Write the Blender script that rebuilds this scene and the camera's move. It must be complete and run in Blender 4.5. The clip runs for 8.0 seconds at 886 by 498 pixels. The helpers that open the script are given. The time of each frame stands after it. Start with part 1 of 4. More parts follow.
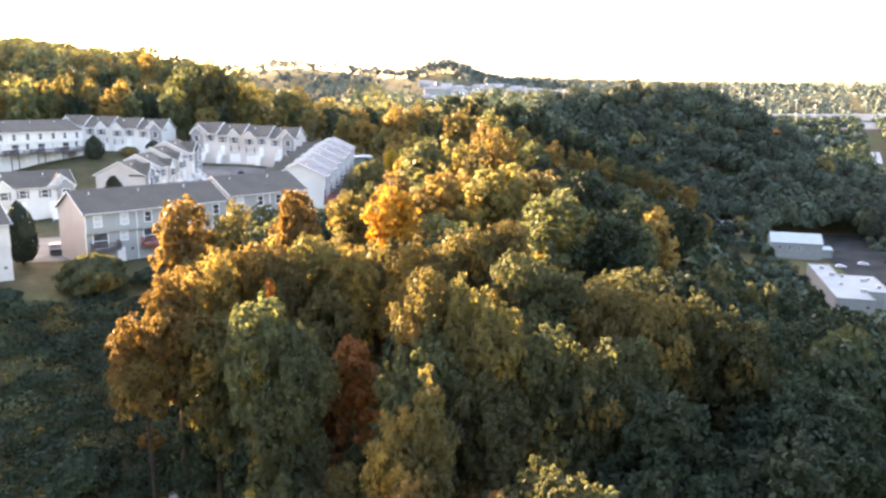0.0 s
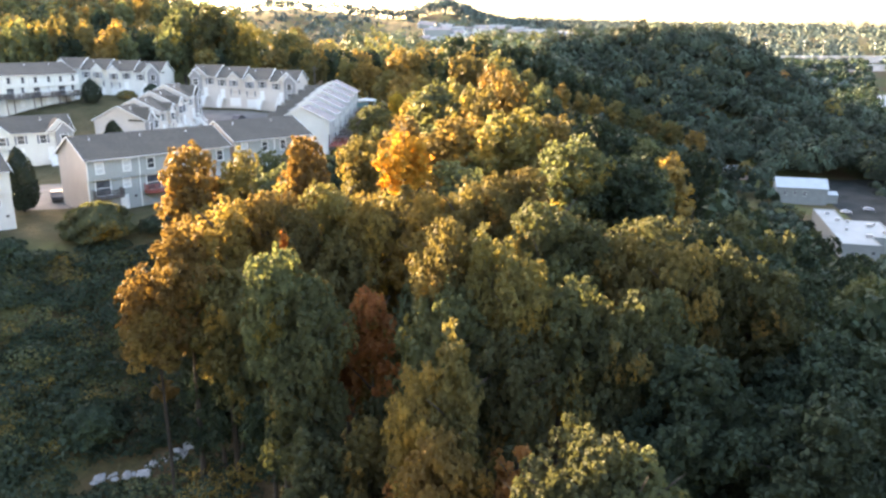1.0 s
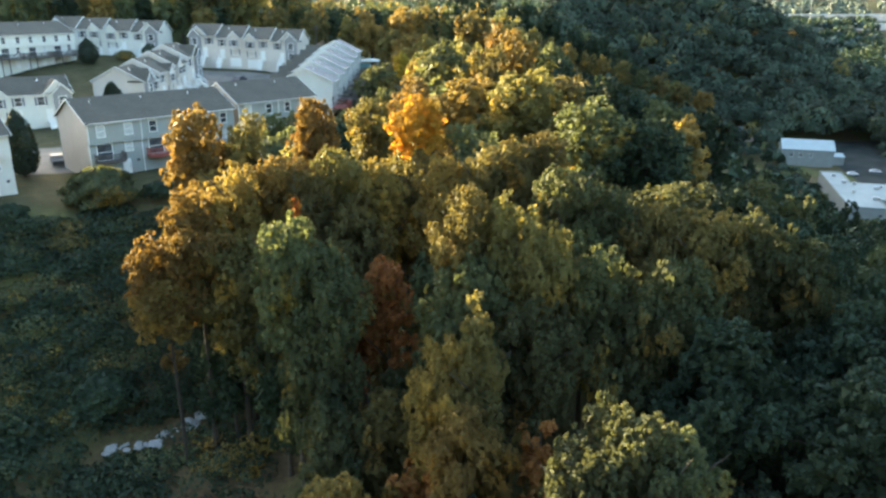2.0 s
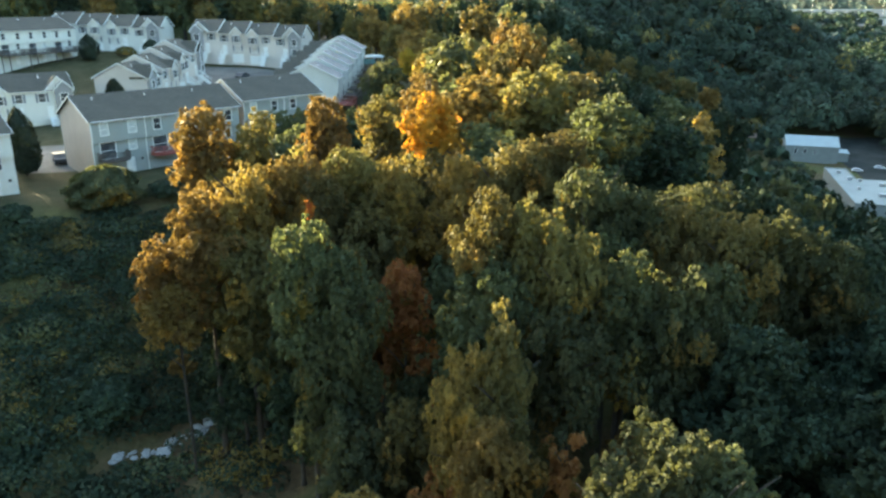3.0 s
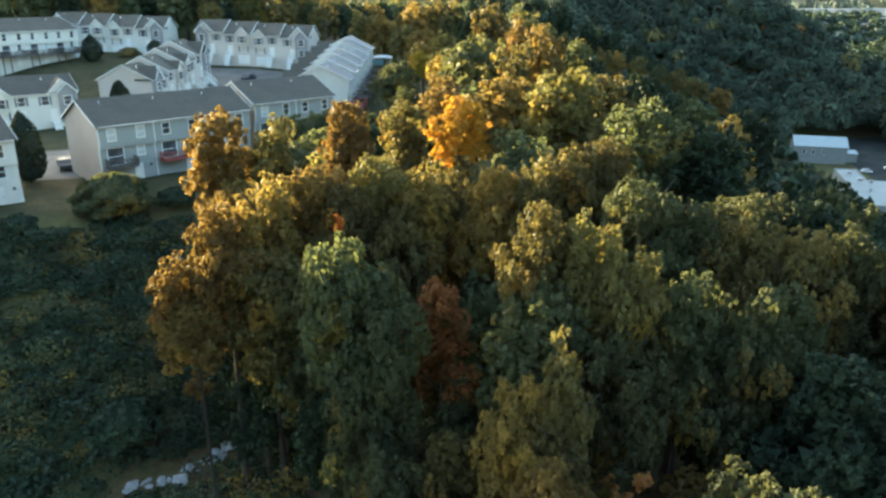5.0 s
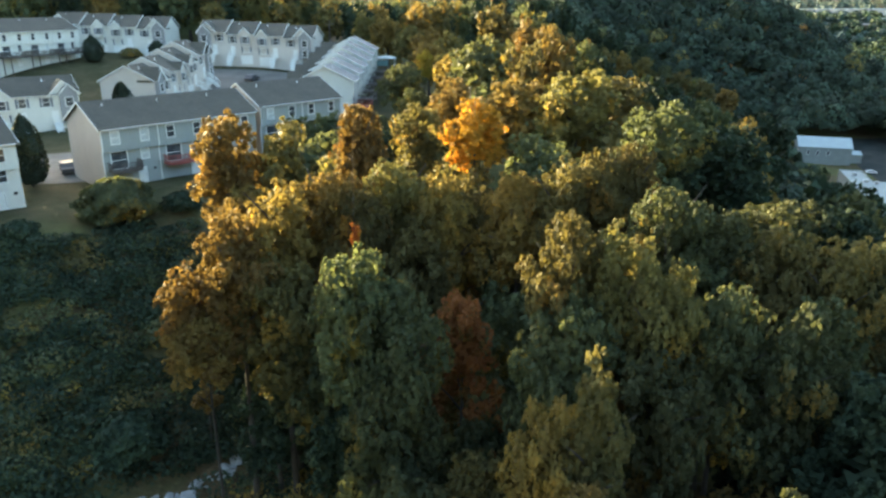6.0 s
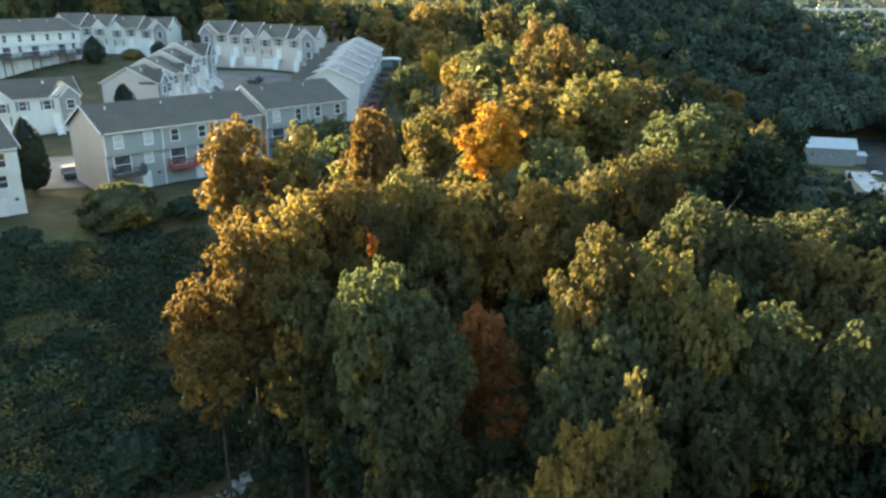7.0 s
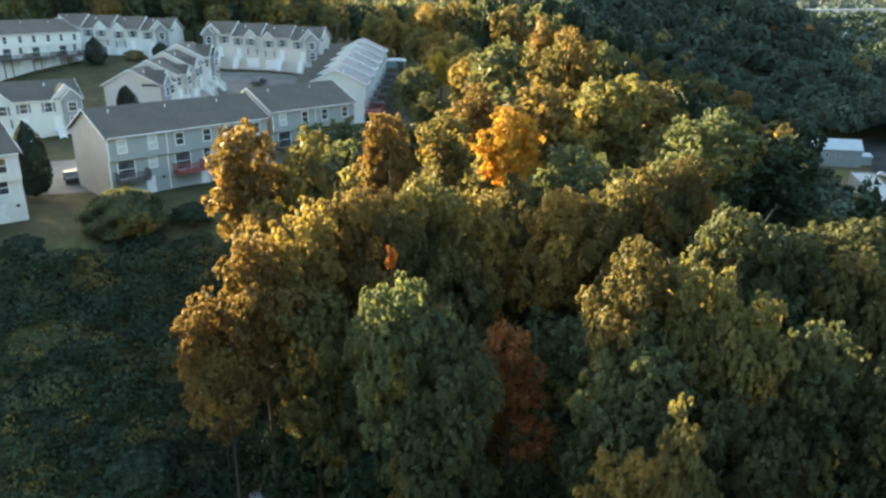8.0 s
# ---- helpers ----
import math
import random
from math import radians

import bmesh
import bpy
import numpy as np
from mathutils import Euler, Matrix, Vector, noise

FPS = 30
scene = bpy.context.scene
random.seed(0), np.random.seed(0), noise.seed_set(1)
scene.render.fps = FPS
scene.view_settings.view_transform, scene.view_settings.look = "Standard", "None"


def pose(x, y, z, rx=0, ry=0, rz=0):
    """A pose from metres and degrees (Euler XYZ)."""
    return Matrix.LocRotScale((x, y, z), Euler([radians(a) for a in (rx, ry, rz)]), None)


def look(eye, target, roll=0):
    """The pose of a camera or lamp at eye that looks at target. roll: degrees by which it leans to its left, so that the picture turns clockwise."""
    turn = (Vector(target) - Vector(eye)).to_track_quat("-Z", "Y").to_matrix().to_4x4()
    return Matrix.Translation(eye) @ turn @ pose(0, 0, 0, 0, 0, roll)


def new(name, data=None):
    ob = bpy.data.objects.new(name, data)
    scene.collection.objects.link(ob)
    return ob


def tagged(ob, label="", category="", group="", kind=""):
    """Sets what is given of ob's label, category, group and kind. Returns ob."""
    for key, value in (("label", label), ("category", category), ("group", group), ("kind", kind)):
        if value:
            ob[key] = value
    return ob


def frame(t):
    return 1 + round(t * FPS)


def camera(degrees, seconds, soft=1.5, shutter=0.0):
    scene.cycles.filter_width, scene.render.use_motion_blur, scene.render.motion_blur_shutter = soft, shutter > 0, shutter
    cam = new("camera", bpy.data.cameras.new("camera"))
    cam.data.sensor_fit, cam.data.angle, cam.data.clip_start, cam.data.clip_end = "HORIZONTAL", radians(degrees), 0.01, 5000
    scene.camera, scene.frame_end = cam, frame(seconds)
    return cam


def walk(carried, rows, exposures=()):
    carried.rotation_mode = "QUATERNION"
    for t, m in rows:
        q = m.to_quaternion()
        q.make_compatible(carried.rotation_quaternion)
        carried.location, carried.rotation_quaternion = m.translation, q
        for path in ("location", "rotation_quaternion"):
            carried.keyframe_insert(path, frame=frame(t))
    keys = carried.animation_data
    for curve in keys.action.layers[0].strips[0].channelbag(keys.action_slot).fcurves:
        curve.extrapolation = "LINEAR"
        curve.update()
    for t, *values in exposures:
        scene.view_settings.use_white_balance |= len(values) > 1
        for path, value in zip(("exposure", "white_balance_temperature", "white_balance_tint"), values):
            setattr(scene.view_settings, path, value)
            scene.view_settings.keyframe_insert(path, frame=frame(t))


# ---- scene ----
# the camera and its flight
cam = camera(63.0, 8.0, soft=2.6)
METRES, EYE, TILT, LEAN, TURN = 19.0, 40.0, -11.2, 0.0, 0.0
ROWS = [
    (0.0, 0.0, 0.0, 0.0, -0.0, 0.0, 0.0),
    (0.5, -0.0389, 0.049, 0.0077, -0.01, -2.09, 0.03),
    (1.0, -0.077, 0.0963, 0.0155, -0.04, -4.36, 0.06),
    (1.5, -0.1139, 0.1444, 0.0223, -0.06, -6.59, 0.1),
    (3.0, -0.2234, 0.2854, 0.0469, -0.14, -7.69, 0.14),
    (3.5, -0.2587, 0.3322, 0.0559, -0.17, -7.7, 0.16),
    (4.0, -0.2939, 0.3794, 0.0654, -0.18, -7.71, 0.2),
    (4.5, -0.3293, 0.4268, 0.0752, -0.2, -7.72, 0.22),
    (6.0, -0.4369, 0.5798, 0.1085, -0.27, -7.73, 0.22),
    (6.5, -0.4719, 0.633, 0.12, -0.29, -7.72, 0.24),
    (7.0, -0.5072, 0.6883, 0.1326, -0.3, -7.72, 0.26),
    (7.5, -0.5425, 0.7442, 0.1456, -0.3, -7.71, 0.28),
    (8.0, -0.577, 0.8, 0.1579, -0.31, -7.7, 0.29),
]
EXPOSURES = [(0.0, 3.86, 7000, 32), (0.8, 3.82, 6950, 29), (1.6, 3.5, 6500, 15), (2.6, 3.16, 6080, 1), (8.0, 3.06, 6210, 7)]
walk(cam, [(t, pose(0, 0, EYE, TILT, LEAN, TURN) @ pose(METRES * x, METRES * y, METRES * z, 90 + pitch, roll, yaw)) for t, x, y, z, yaw, pitch, roll in ROWS], EXPOSURES)

# ---- light: a low sun ahead and to the left, open sky ----
SUN_BEARING, SUN_HEIGHT = -44.0, 9.5      # degrees from +y towards -x, and above the horizon
sky_world = bpy.data.worlds.new("sky")
scene.world = sky_world
sky_world.use_nodes = True
_n = sky_world.node_tree.nodes
_sky = _n.new("ShaderNodeTexSky")
_sky.sky_type, _sky.sun_disc = "NISHITA", False
_sky.sun_elevation, _sky.sun_rotation = radians(SUN_HEIGHT), radians(SUN_BEARING)
_sky.air_density, _sky.dust_density, _sky.ozone_density = 1.0, 3.0, 1.0
sky_world.node_tree.links.new(_sky.outputs[0], _n["Background"].inputs[0])
_n["Background"].inputs[1].default_value = 0.15
sun = new("sun", bpy.data.lights.new("sun", "SUN"))
sun.data.energy, sun.data.angle, sun.data.color = 8.0, radians(0.8), (1.0, 0.77, 0.41)
_b, _h = radians(SUN_BEARING), radians(SUN_HEIGHT)
SUN_DIR = Vector((math.sin(_b) * math.cos(_h), math.cos(_b) * math.cos(_h), math.sin(_h)))
sun.matrix_world = look(SUN_DIR * 300, (0, 0, 0))


# ---- materials ----
class Mat:
    """A node material being wired up."""

    def __init__(self, name):
        self.m = bpy.data.materials.new(name)
        self.m.use_nodes = True
        self.t = self.m.node_tree
        self.b = self.t.nodes["Principled BSDF"]

    def add(self, kind, **values):
        n = self.t.nodes.new(kind)
        for k, v in values.items():
            n.inputs[k].default_value = v
        return n

    def link(self, a, b):
        self.t.links.new(a, b)

    def coords(self, which="Object"):
        return self.t.nodes.new("ShaderNodeTexCoord").outputs[which]

    def noise(self, scale, detail=4.0, rough=0.55, vec=None):
        n = self.add("ShaderNodeTexNoise", Scale=scale, Detail=detail, Roughness=rough)
        self.link(vec if vec else self.coords(), n.inputs["Vector"])
        return n.outputs["Fac"]

    def ramp(self, fac, stops):
        n = self.t.nodes.new("ShaderNodeValToRGB")
        e = n.color_ramp.elements
        while len(e) < len(stops):
            e.new(0.5)
        for el, (p, c) in zip(e, stops):
            el.position, el.color = p, (*c, 1)
        self.link(fac, n.inputs[0])
        return n.outputs[0]

    def mix(self, a, b, fac, mode="MIX"):
        n = self.t.nodes.new("ShaderNodeMix")
        n.data_type, n.blend_type = "RGBA", mode
        for sock, v in ((n.inputs[0], fac), (n.inputs[6], a), (n.inputs[7], b)):
            if isinstance(v, (int, float)):
                sock.default_value = v
            elif isinstance(v, tuple):
                sock.default_value = (*v, 1)
            else:
                self.link(v, sock)
        return n.outputs[2]

    def math(self, op, a, b=0.0):
        n = self.t.nodes.new("ShaderNodeMath")
        n.operation = op
        for sock, v in ((n.inputs[0], a), (n.inputs[1], b)):
            if isinstance(v, (int, float)):
                sock.default_value = v
            else:
                self.link(v, sock)
        return n.outputs[0]

    def bump(self, height, strength, distance=0.02):
        n = self.add("ShaderNodeBump", Strength=strength, Distance=distance)
        self.link(height, n.inputs["Height"])
        self.link(n.outputs[0], self.b.inputs["Normal"])

    def colour(self, v):
        if isinstance(v, tuple):
            self.b.inputs["Base Color"].default_value = (*v, 1)
        else:
            self.link(v, self.b.inputs["Base Color"])

    def rough(self, v, metal=0.0, spec=None):
        self.b.inputs["Roughness"].default_value = v
        self.b.inputs["Metallic"].default_value = metal
        if spec is not None:
            self.b.inputs["Specular IOR Level"].default_value = spec


def foliage(name, dark, light, accent, accent_share=0.12, through_light=0.42):
    """Leaves: tree-to-tree, clump-to-clump and leaf-to-leaf variation, with light passing through."""
    m = Mat(name)
    info = m.t.nodes.new("ShaderNodeObjectInfo").outputs["Random"]
    geo = m.t.nodes.new("ShaderNodeNewGeometry").outputs["Random Per Island"]
    clump = m.noise(0.45, 2.0)
    leaf = m.math("ADD", m.math("MULTIPLY", geo, 0.22), m.math("MULTIPLY", clump, 0.78))
    base = m.ramp(leaf, [(0.22, dark), (0.72, light)])
    turned = m.ramp(m.math("ADD", m.noise(0.23, 2.0), m.math("MULTIPLY", geo, 0.10)), [(0.74 - accent_share, (0, 0, 0)), (0.86 - accent_share, (1, 1, 1))])
    col = m.mix(base, accent, turned)
    tone = m.t.nodes.new("ShaderNodeHueSaturation")
    m.link(m.math("ADD", 0.487, m.math("MULTIPLY", info, 0.026)), tone.inputs["Hue"])
    whole = m.math("ADD", 0.5, m.math("MULTIPLY", m.noise(0.11, 1.0), 1.0))
    crown = m.t.nodes.new("ShaderNodeAttribute")
    crown.attribute_name = "crown_tone"
    whole = m.math("MULTIPLY", whole, m.math("ADD", 1.0, crown.outputs["Fac"]))
    m.link(m.math("MULTIPLY", whole, m.math("ADD", 0.75, m.math("MULTIPLY", info, 0.5))), tone.inputs["Value"])
    m.link(col, tone.inputs["Color"])
    col = tone.outputs[0]
    m.colour(col)
    m.rough(0.7, spec=0.12)
    tr = m.t.nodes.new("ShaderNodeBsdfTranslucent")
    m.link(m.mix(col, (1.0, 0.88, 0.34), 0.65, "MULTIPLY"), tr.inputs[0])
    mx = m.t.nodes.new("ShaderNodeMixShader")
    mx.inputs[0].default_value = through_light
    m.link(m.b.outputs[0], mx.inputs[1])
    m.link(tr.outputs[0], mx.inputs[2])
    m.link(mx.outputs[0], m.t.nodes["Material Output"].inputs[0])
    return m.m


LEAF = {
    "green": foliage("leaves_green", (0.056, 0.072, 0.042), (0.094, 0.108, 0.054), (0.22, 0.16, 0.04), 0.10),
    "olive": foliage("leaves_olive", (0.082, 0.084, 0.040), (0.156, 0.136, 0.052), (0.27, 0.17, 0.04), 0.11),
    "gold": foliage("leaves_gold", (0.104, 0.082, 0.035), (0.206, 0.148, 0.049), (0.30, 0.18, 0.045), 0.10),
    "amber": foliage("leaves_amber", (0.20, 0.112, 0.020), (0.32, 0.180, 0.030), (0.40, 0.17, 0.02), 0.18),
    "rust": foliage("leaves_rust", (0.190, 0.090, 0.036), (0.370, 0.180, 0.062), (0.12, 0.10, 0.03), 0.18),
    "red": foliage("leaves_red", (0.26, 0.070, 0.024), (0.46, 0.150, 0.036), (0.44, 0.20, 0.03), 0.2),
    # deep: the shade of low and right-hand woods is put into this colour
    "deep": foliage("leaves_shade_dark", (0.013, 0.025, 0.017), (0.038, 0.058, 0.034), (0.066, 0.062, 0.03), 0.03, 0.2),
    # slope: a darker, bluer green with the far hillside's haze put in
    "slope": foliage("hazed_slope_leaves", (0.026, 0.042, 0.030), (0.052, 0.074, 0.050), (0.09, 0.075, 0.035), 0.05, 0.15),
    # far: the haze over distant woods is put into this bluish green
    "far": foliage("haze_toned_leaves", (0.036, 0.056, 0.050), (0.060, 0.084, 0.074), (0.08, 0.08, 0.06), 0.04, 0.0),
    "yellow": foliage("leaves_yellow", (0.20, 0.17, 0.03), (0.34, 0.28, 0.045), (0.36, 0.22, 0.03), 0.1),
    "evergreen": foliage("evergreen_sprays", (0.018, 0.030, 0.022), (0.046, 0.062, 0.040), (0.05, 0.06, 0.03), 0.0, 0.2),
}


def plain(name, c, rough=0.6, vary=0.15, scale=1.5, metal=0.0, bump=0.0, bscale=30.0):
    """A surface with stains at one scale and grain at another."""
    m = Mat(name)
    lo, hi = tuple(v * (1 - vary) for v in c), tuple(min(1, v * (1 + vary)) for v in c)
    a = m.ramp(m.noise(scale, 5.0, 0.6), [(0.3, lo), (0.7, hi)])
    m.colour(m.mix(a, m.ramp(m.noise(bscale, 2.0), [(0.35, (0.82, 0.82, 0.82)), (0.65, (1, 1, 1))]), 0.6, "MULTIPLY"))
    m.rough(rough, metal)
    if bump:
        m.bump(m.noise(bscale, 3.0), bump)
    return m.m


def asphalt_mat():
    """Worn blacktop: patches, fine grain, no sheen."""
    m = Mat("asphalt")
    worn = m.ramp(m.noise(0.12, 5.0, 0.6), [(0.35, (0.020, 0.024, 0.022)), (0.65, (0.038, 0.042, 0.039))])
    m.colour(m.mix(worn, m.ramp(m.noise(14.0, 2.0), [(0.35, (0.8, 0.8, 0.8)), (0.65, (1, 1, 1))]), 0.6, "MULTIPLY"))
    m.rough(0.97, spec=0.08)
    return m.m


def siding(name, c):
    """Vinyl lap siding: courses 0.11 m high, faint streaks."""
    m = Mat(name)
    sep = m.t.nodes.new("ShaderNodeSeparateXYZ")
    m.link(m.coords(), sep.inputs[0])
    course = m.math("FRACT", m.math("MULTIPLY", sep.outputs[2], 9.0))
    lap = m.ramp(course, [(0.0, (0.72, 0.72, 0.72)), (0.14, (1, 1, 1))])
    stain = m.ramp(m.noise(0.5, 5.0, 0.65), [(0.3, tuple(v * 0.88 for v in c)), (0.7, c)])
    m.colour(m.mix(stain, lap, 0.7, "MULTIPLY"))
    m.rough(0.55)
    m.bump(course, 0.5, 0.012)
    return m.m


def shingles(name, c):
    """Asphalt shingles: courses, tab-to-tab variation and broad fading."""
    m = Mat(name)
    br = m.add("ShaderNodeTexBrick", Scale=1.0)
    br.inputs["Color1"].default_value = (*[v * 0.85 for v in c], 1)
    br.inputs["Color2"].default_value = (*[v * 1.15 for v in c], 1)
    br.inputs["Mortar"].default_value = (*[v * 0.6 for v in c], 1)
    br.inputs["Mortar Size"].default_value = 0.012
    br.inputs["Brick Width"].default_value, br.inputs["Row Height"].default_value = 0.32, 0.15
    m.link(m.coords(), br.inputs["Vector"])
    broad = m.ramp(m.noise(0.35, 4.0, 0.6), [(0.3, (0.78, 0.78, 0.80)), (0.7, (1.12, 1.10, 1.08))])
    m.colour(m.mix(br.outputs[0], broad, 1.0, "MULTIPLY"))
    m.rough(0.9)
    m.bump(m.noise(25.0, 3.0), 0.4)
    return m.m


BARK = plain("bark", (0.042, 0.037, 0.031), 0.9, 0.35, 2.0, bump=0.6, bscale=9.0)
SIDE_WHITE = siding("siding_white", (0.58, 0.60, 0.555))
SIDE_BEIGE = siding("siding_beige", (0.42, 0.38, 0.33))
SIDE_GREY = siding("siding_grey", (0.27, 0.305, 0.292))
SIDE_CREAM = siding("siding_cream", (0.52, 0.49, 0.44))
SIDE_SLATE = siding("siding_slate", (0.24, 0.25, 0.26))
ROOF_GREY = shingles("shingles_grey", (0.066, 0.064, 0.050))
# on the white row, sky glare is put into this paler colour
ROOF_PALE = shingles("shingles_pale", (0.21, 0.20, 0.195))
TRIM = plain("white_trim", (0.69, 0.715, 0.69), 0.45, 0.04)
SHUTTER = plain("shutter_paint", (0.10, 0.12, 0.15), 0.5, 0.1)
DECK_WOOD = plain("weathered_deck_wood", (0.085, 0.075, 0.066), 0.85, 0.3, 3.0)
DECK_RED = plain("red_stained_wood", (0.26, 0.075, 0.06), 0.75, 0.25, 3.0)
METAL = plain("grey_metal", (0.45, 0.46, 0.47), 0.4, 0.1, metal=0.8)
DARK = plain("black_plastic", (0.02, 0.02, 0.022), 0.5, 0.2)
CONCRETE = plain("concrete", (0.36, 0.35, 0.33), 0.9, 0.15, 0.8, bump=0.3)
ASPHALT = asphalt_mat()
DRIVE = plain("worn_drive_surface", (0.105, 0.102, 0.092), 0.95, 0.3, 0.25, bump=0.3)
ROOF_WHITE = plain("white_roof_membrane", (0.175, 0.20, 0.195), 0.55, 0.18, 0.12)
ROOF_TIN = plain("pale_metal_roof", (0.26, 0.32, 0.33), 0.45, 0.08, 0.3)
BLOCK = plain("painted_block", (0.20, 0.225, 0.22), 0.8, 0.10, 0.4)
STONE = plain("pale_stone", (0.25, 0.26, 0.255), 0.9, 0.25, 1.5, bump=0.6, bscale=6.0)


def glass_mat():
    m = Mat("window_glass")
    m.colour(m.ramp(m.noise(0.7, 2.0), [(0.35, (0.03, 0.035, 0.04)), (0.65, (0.10, 0.11, 0.12))]))
    m.rough(0.06, spec=0.8)
    return m.m


GLASS = glass_mat()


def blind_mat():
    m = Mat("drawn_blind_glass")
    m.colour(m.ramp(m.noise(0.9, 2.0), [(0.35, (0.42, 0.46, 0.46)), (0.65, (0.55, 0.58, 0.57))]))
    m.rough(0.12, spec=0.7)
    return m.m


BLIND = blind_mat()


def ground_mat():
    """Rough grass, leaf litter and bare soil, with short grass round the houses."""
    m = Mat("rough_ground")
    big = m.noise(0.05, 5.0, 0.6)
    grass = m.ramp(m.noise(0.9, 5.0, 0.65), [(0.3, (0.035, 0.045, 0.016)), (0.7, (0.085, 0.095, 0.034))])
    litter = m.ramp(m.noise(1.7, 5.0, 0.65), [(0.3, (0.040, 0.032, 0.018)), (0.7, (0.105, 0.075, 0.040))])
    wild = m.mix(grass, litter, m.ramp(big, [(0.42, (0, 0, 0)), (0.60, (1, 1, 1))]))
    lawn = m.ramp(m.noise(0.35, 6.0, 0.72), [(0.28, (0.028, 0.033, 0.014)), (0.5, (0.046, 0.046, 0.021)), (0.72, (0.078, 0.063, 0.034))])
    at = m.t.nodes.new("ShaderNodeAttribute")
    at.attribute_name = "mown"
    m.colour(m.mix(wild, lawn, at.outputs["Fac"]))
    m.rough(0.95, spec=0.1)
    m.bump(m.noise(2.5, 4.0), 0.8, 0.2)
    return m.m


GROUND = ground_mat()

# ---- mesh helpers ----
def mesh_from(name, verts, faces, materials, face_mats=None, smooth=False):
    me = bpy.data.meshes.new(name)
    me.from_pydata([tuple(v) for v in verts], [], [tuple(f) for f in faces])
    for m in materials:
        me.materials.append(m)
    if face_mats is not None:
        me.polygons.foreach_set("material_index", np.asarray(face_mats, dtype=np.int32))
    if smooth:
        me.polygons.foreach_set("use_smooth", np.ones(len(me.polygons), dtype=bool))
    me.update()
    return me


def loose_mesh(name, v, materials):
    """v: (n, k, 3) array of loose faces with k corners."""
    n, k = v.shape[:2]
    me = bpy.data.meshes.new(name)
    me.vertices.add(n * k)
    me.vertices.foreach_set("co", np.ascontiguousarray(v, dtype=np.float32).ravel())
    me.loops.add(n * k)
    me.loops.foreach_set("vertex_index", np.arange(n * k, dtype=np.int32))
    me.polygons.add(n)
    me.polygons.foreach_set("loop_start", np.arange(0, n * k, k, dtype=np.int32))
    for m in materials:
        me.materials.append(m)
    me.update(calc_edges=True)
    return me


class Shape:
    """Boxes, prisms and tubes gathered into one mesh."""

    def __init__(self):
        self.v, self.f = [], []

    def poly(self, pts, faces):
        k = len(self.v)
        self.v += [tuple(p) for p in pts]
        self.f += [tuple(k + i for i in f) for f in faces]
        return self

    def box(self, x0, y0, z0, x1, y1, z1):
        p = [(x, y, z) for z in (z0, z1) for x, y in ((x0, y0), (x1, y0), (x1, y1), (x0, y1))]
        return self.poly(p, [(3, 2, 1, 0), (4, 5, 6, 7), (0, 1, 5, 4), (1, 2, 6, 5), (2, 3, 7, 6), (3, 0, 4, 7)])

    def prism(self, profile, axis, a, b):
        """A profile of (p, q) points pushed along an axis: 'x' takes (y, z), 'y' takes (x, z), 'z' takes (x, y)."""
        n = len(profile)
        put = {"x": lambda s, p, q: (s, p, q), "y": lambda s, p, q: (p, s, q), "z": lambda s, p, q: (p, q, s)}[axis]
        pts = [put(a, p, q) for p, q in profile] + [put(b, p, q) for p, q in profile]
        sides = [(i, (i + 1) % n, n + (i + 1) % n, n + i) for i in range(n)]
        return self.poly(pts, [tuple(range(n))[::-1], tuple(range(n, 2 * n)), *sides])

    def tube(self, path, radii, sides=6):
        rings = []
        for i, p in enumerate(path):
            p = Vector(p)
            d = (Vector(path[min(i + 1, len(path) - 1)]) - Vector(path[max(i - 1, 0)])).normalized()
            a = d.orthogonal().normalized()
            b = d.cross(a)
            rings.append([p + (a * math.cos(t) + b * math.sin(t)) * radii[i] for t in [2 * math.pi * k / sides for k in range(sides)]])
        pts = [q for r in rings for q in r]
        fs = [(i * sides + k, i * sides + (k + 1) % sides, (i + 1) * sides + (k + 1) % sides, (i + 1) * sides + k) for i in range(len(path) - 1) for k in range(sides)]
        fs += [tuple(range(sides))[::-1], tuple((len(path) - 1) * sides + k for k in range(sides))]
        return self.poly(pts, fs)

    def mesh(self, name, material, smooth=False):
        me = mesh_from(name, self.v, self.f, [material], smooth=smooth)
        bm = bmesh.new()
        bm.from_mesh(me)
        bmesh.ops.recalc_face_normals(bm, faces=bm.faces)
        bm.to_mesh(me)
        bm.free()
        return me


def part(name, shape, material, parent, label="", at=None, smooth=False):
    """One mesh object under a thing or a part; shape is a Shape or a ready mesh."""
    me = shape.mesh(name, material, smooth) if isinstance(shape, Shape) else shape
    ob = new(name, me)
    ob.parent = parent
    if at is not None:
        ob.matrix_local = at
    return tagged(ob, label)


def thing(name, m, label, category, group="", kind=""):
    ob = new(name)
    ob.matrix_world = m
    return tagged(ob, label, category, group, kind)


# ---- the land ----
def smooth_step(a, b, x):
    t = np.clip((x - a) / (b - a), 0, 1)
    return t * t * (3 - 2 * t)


def bell(x, y, cx, cy, sx, sy):
    return np.exp(-((x - cx) / sx) ** 2 - ((y - cy) / sy) ** 2)


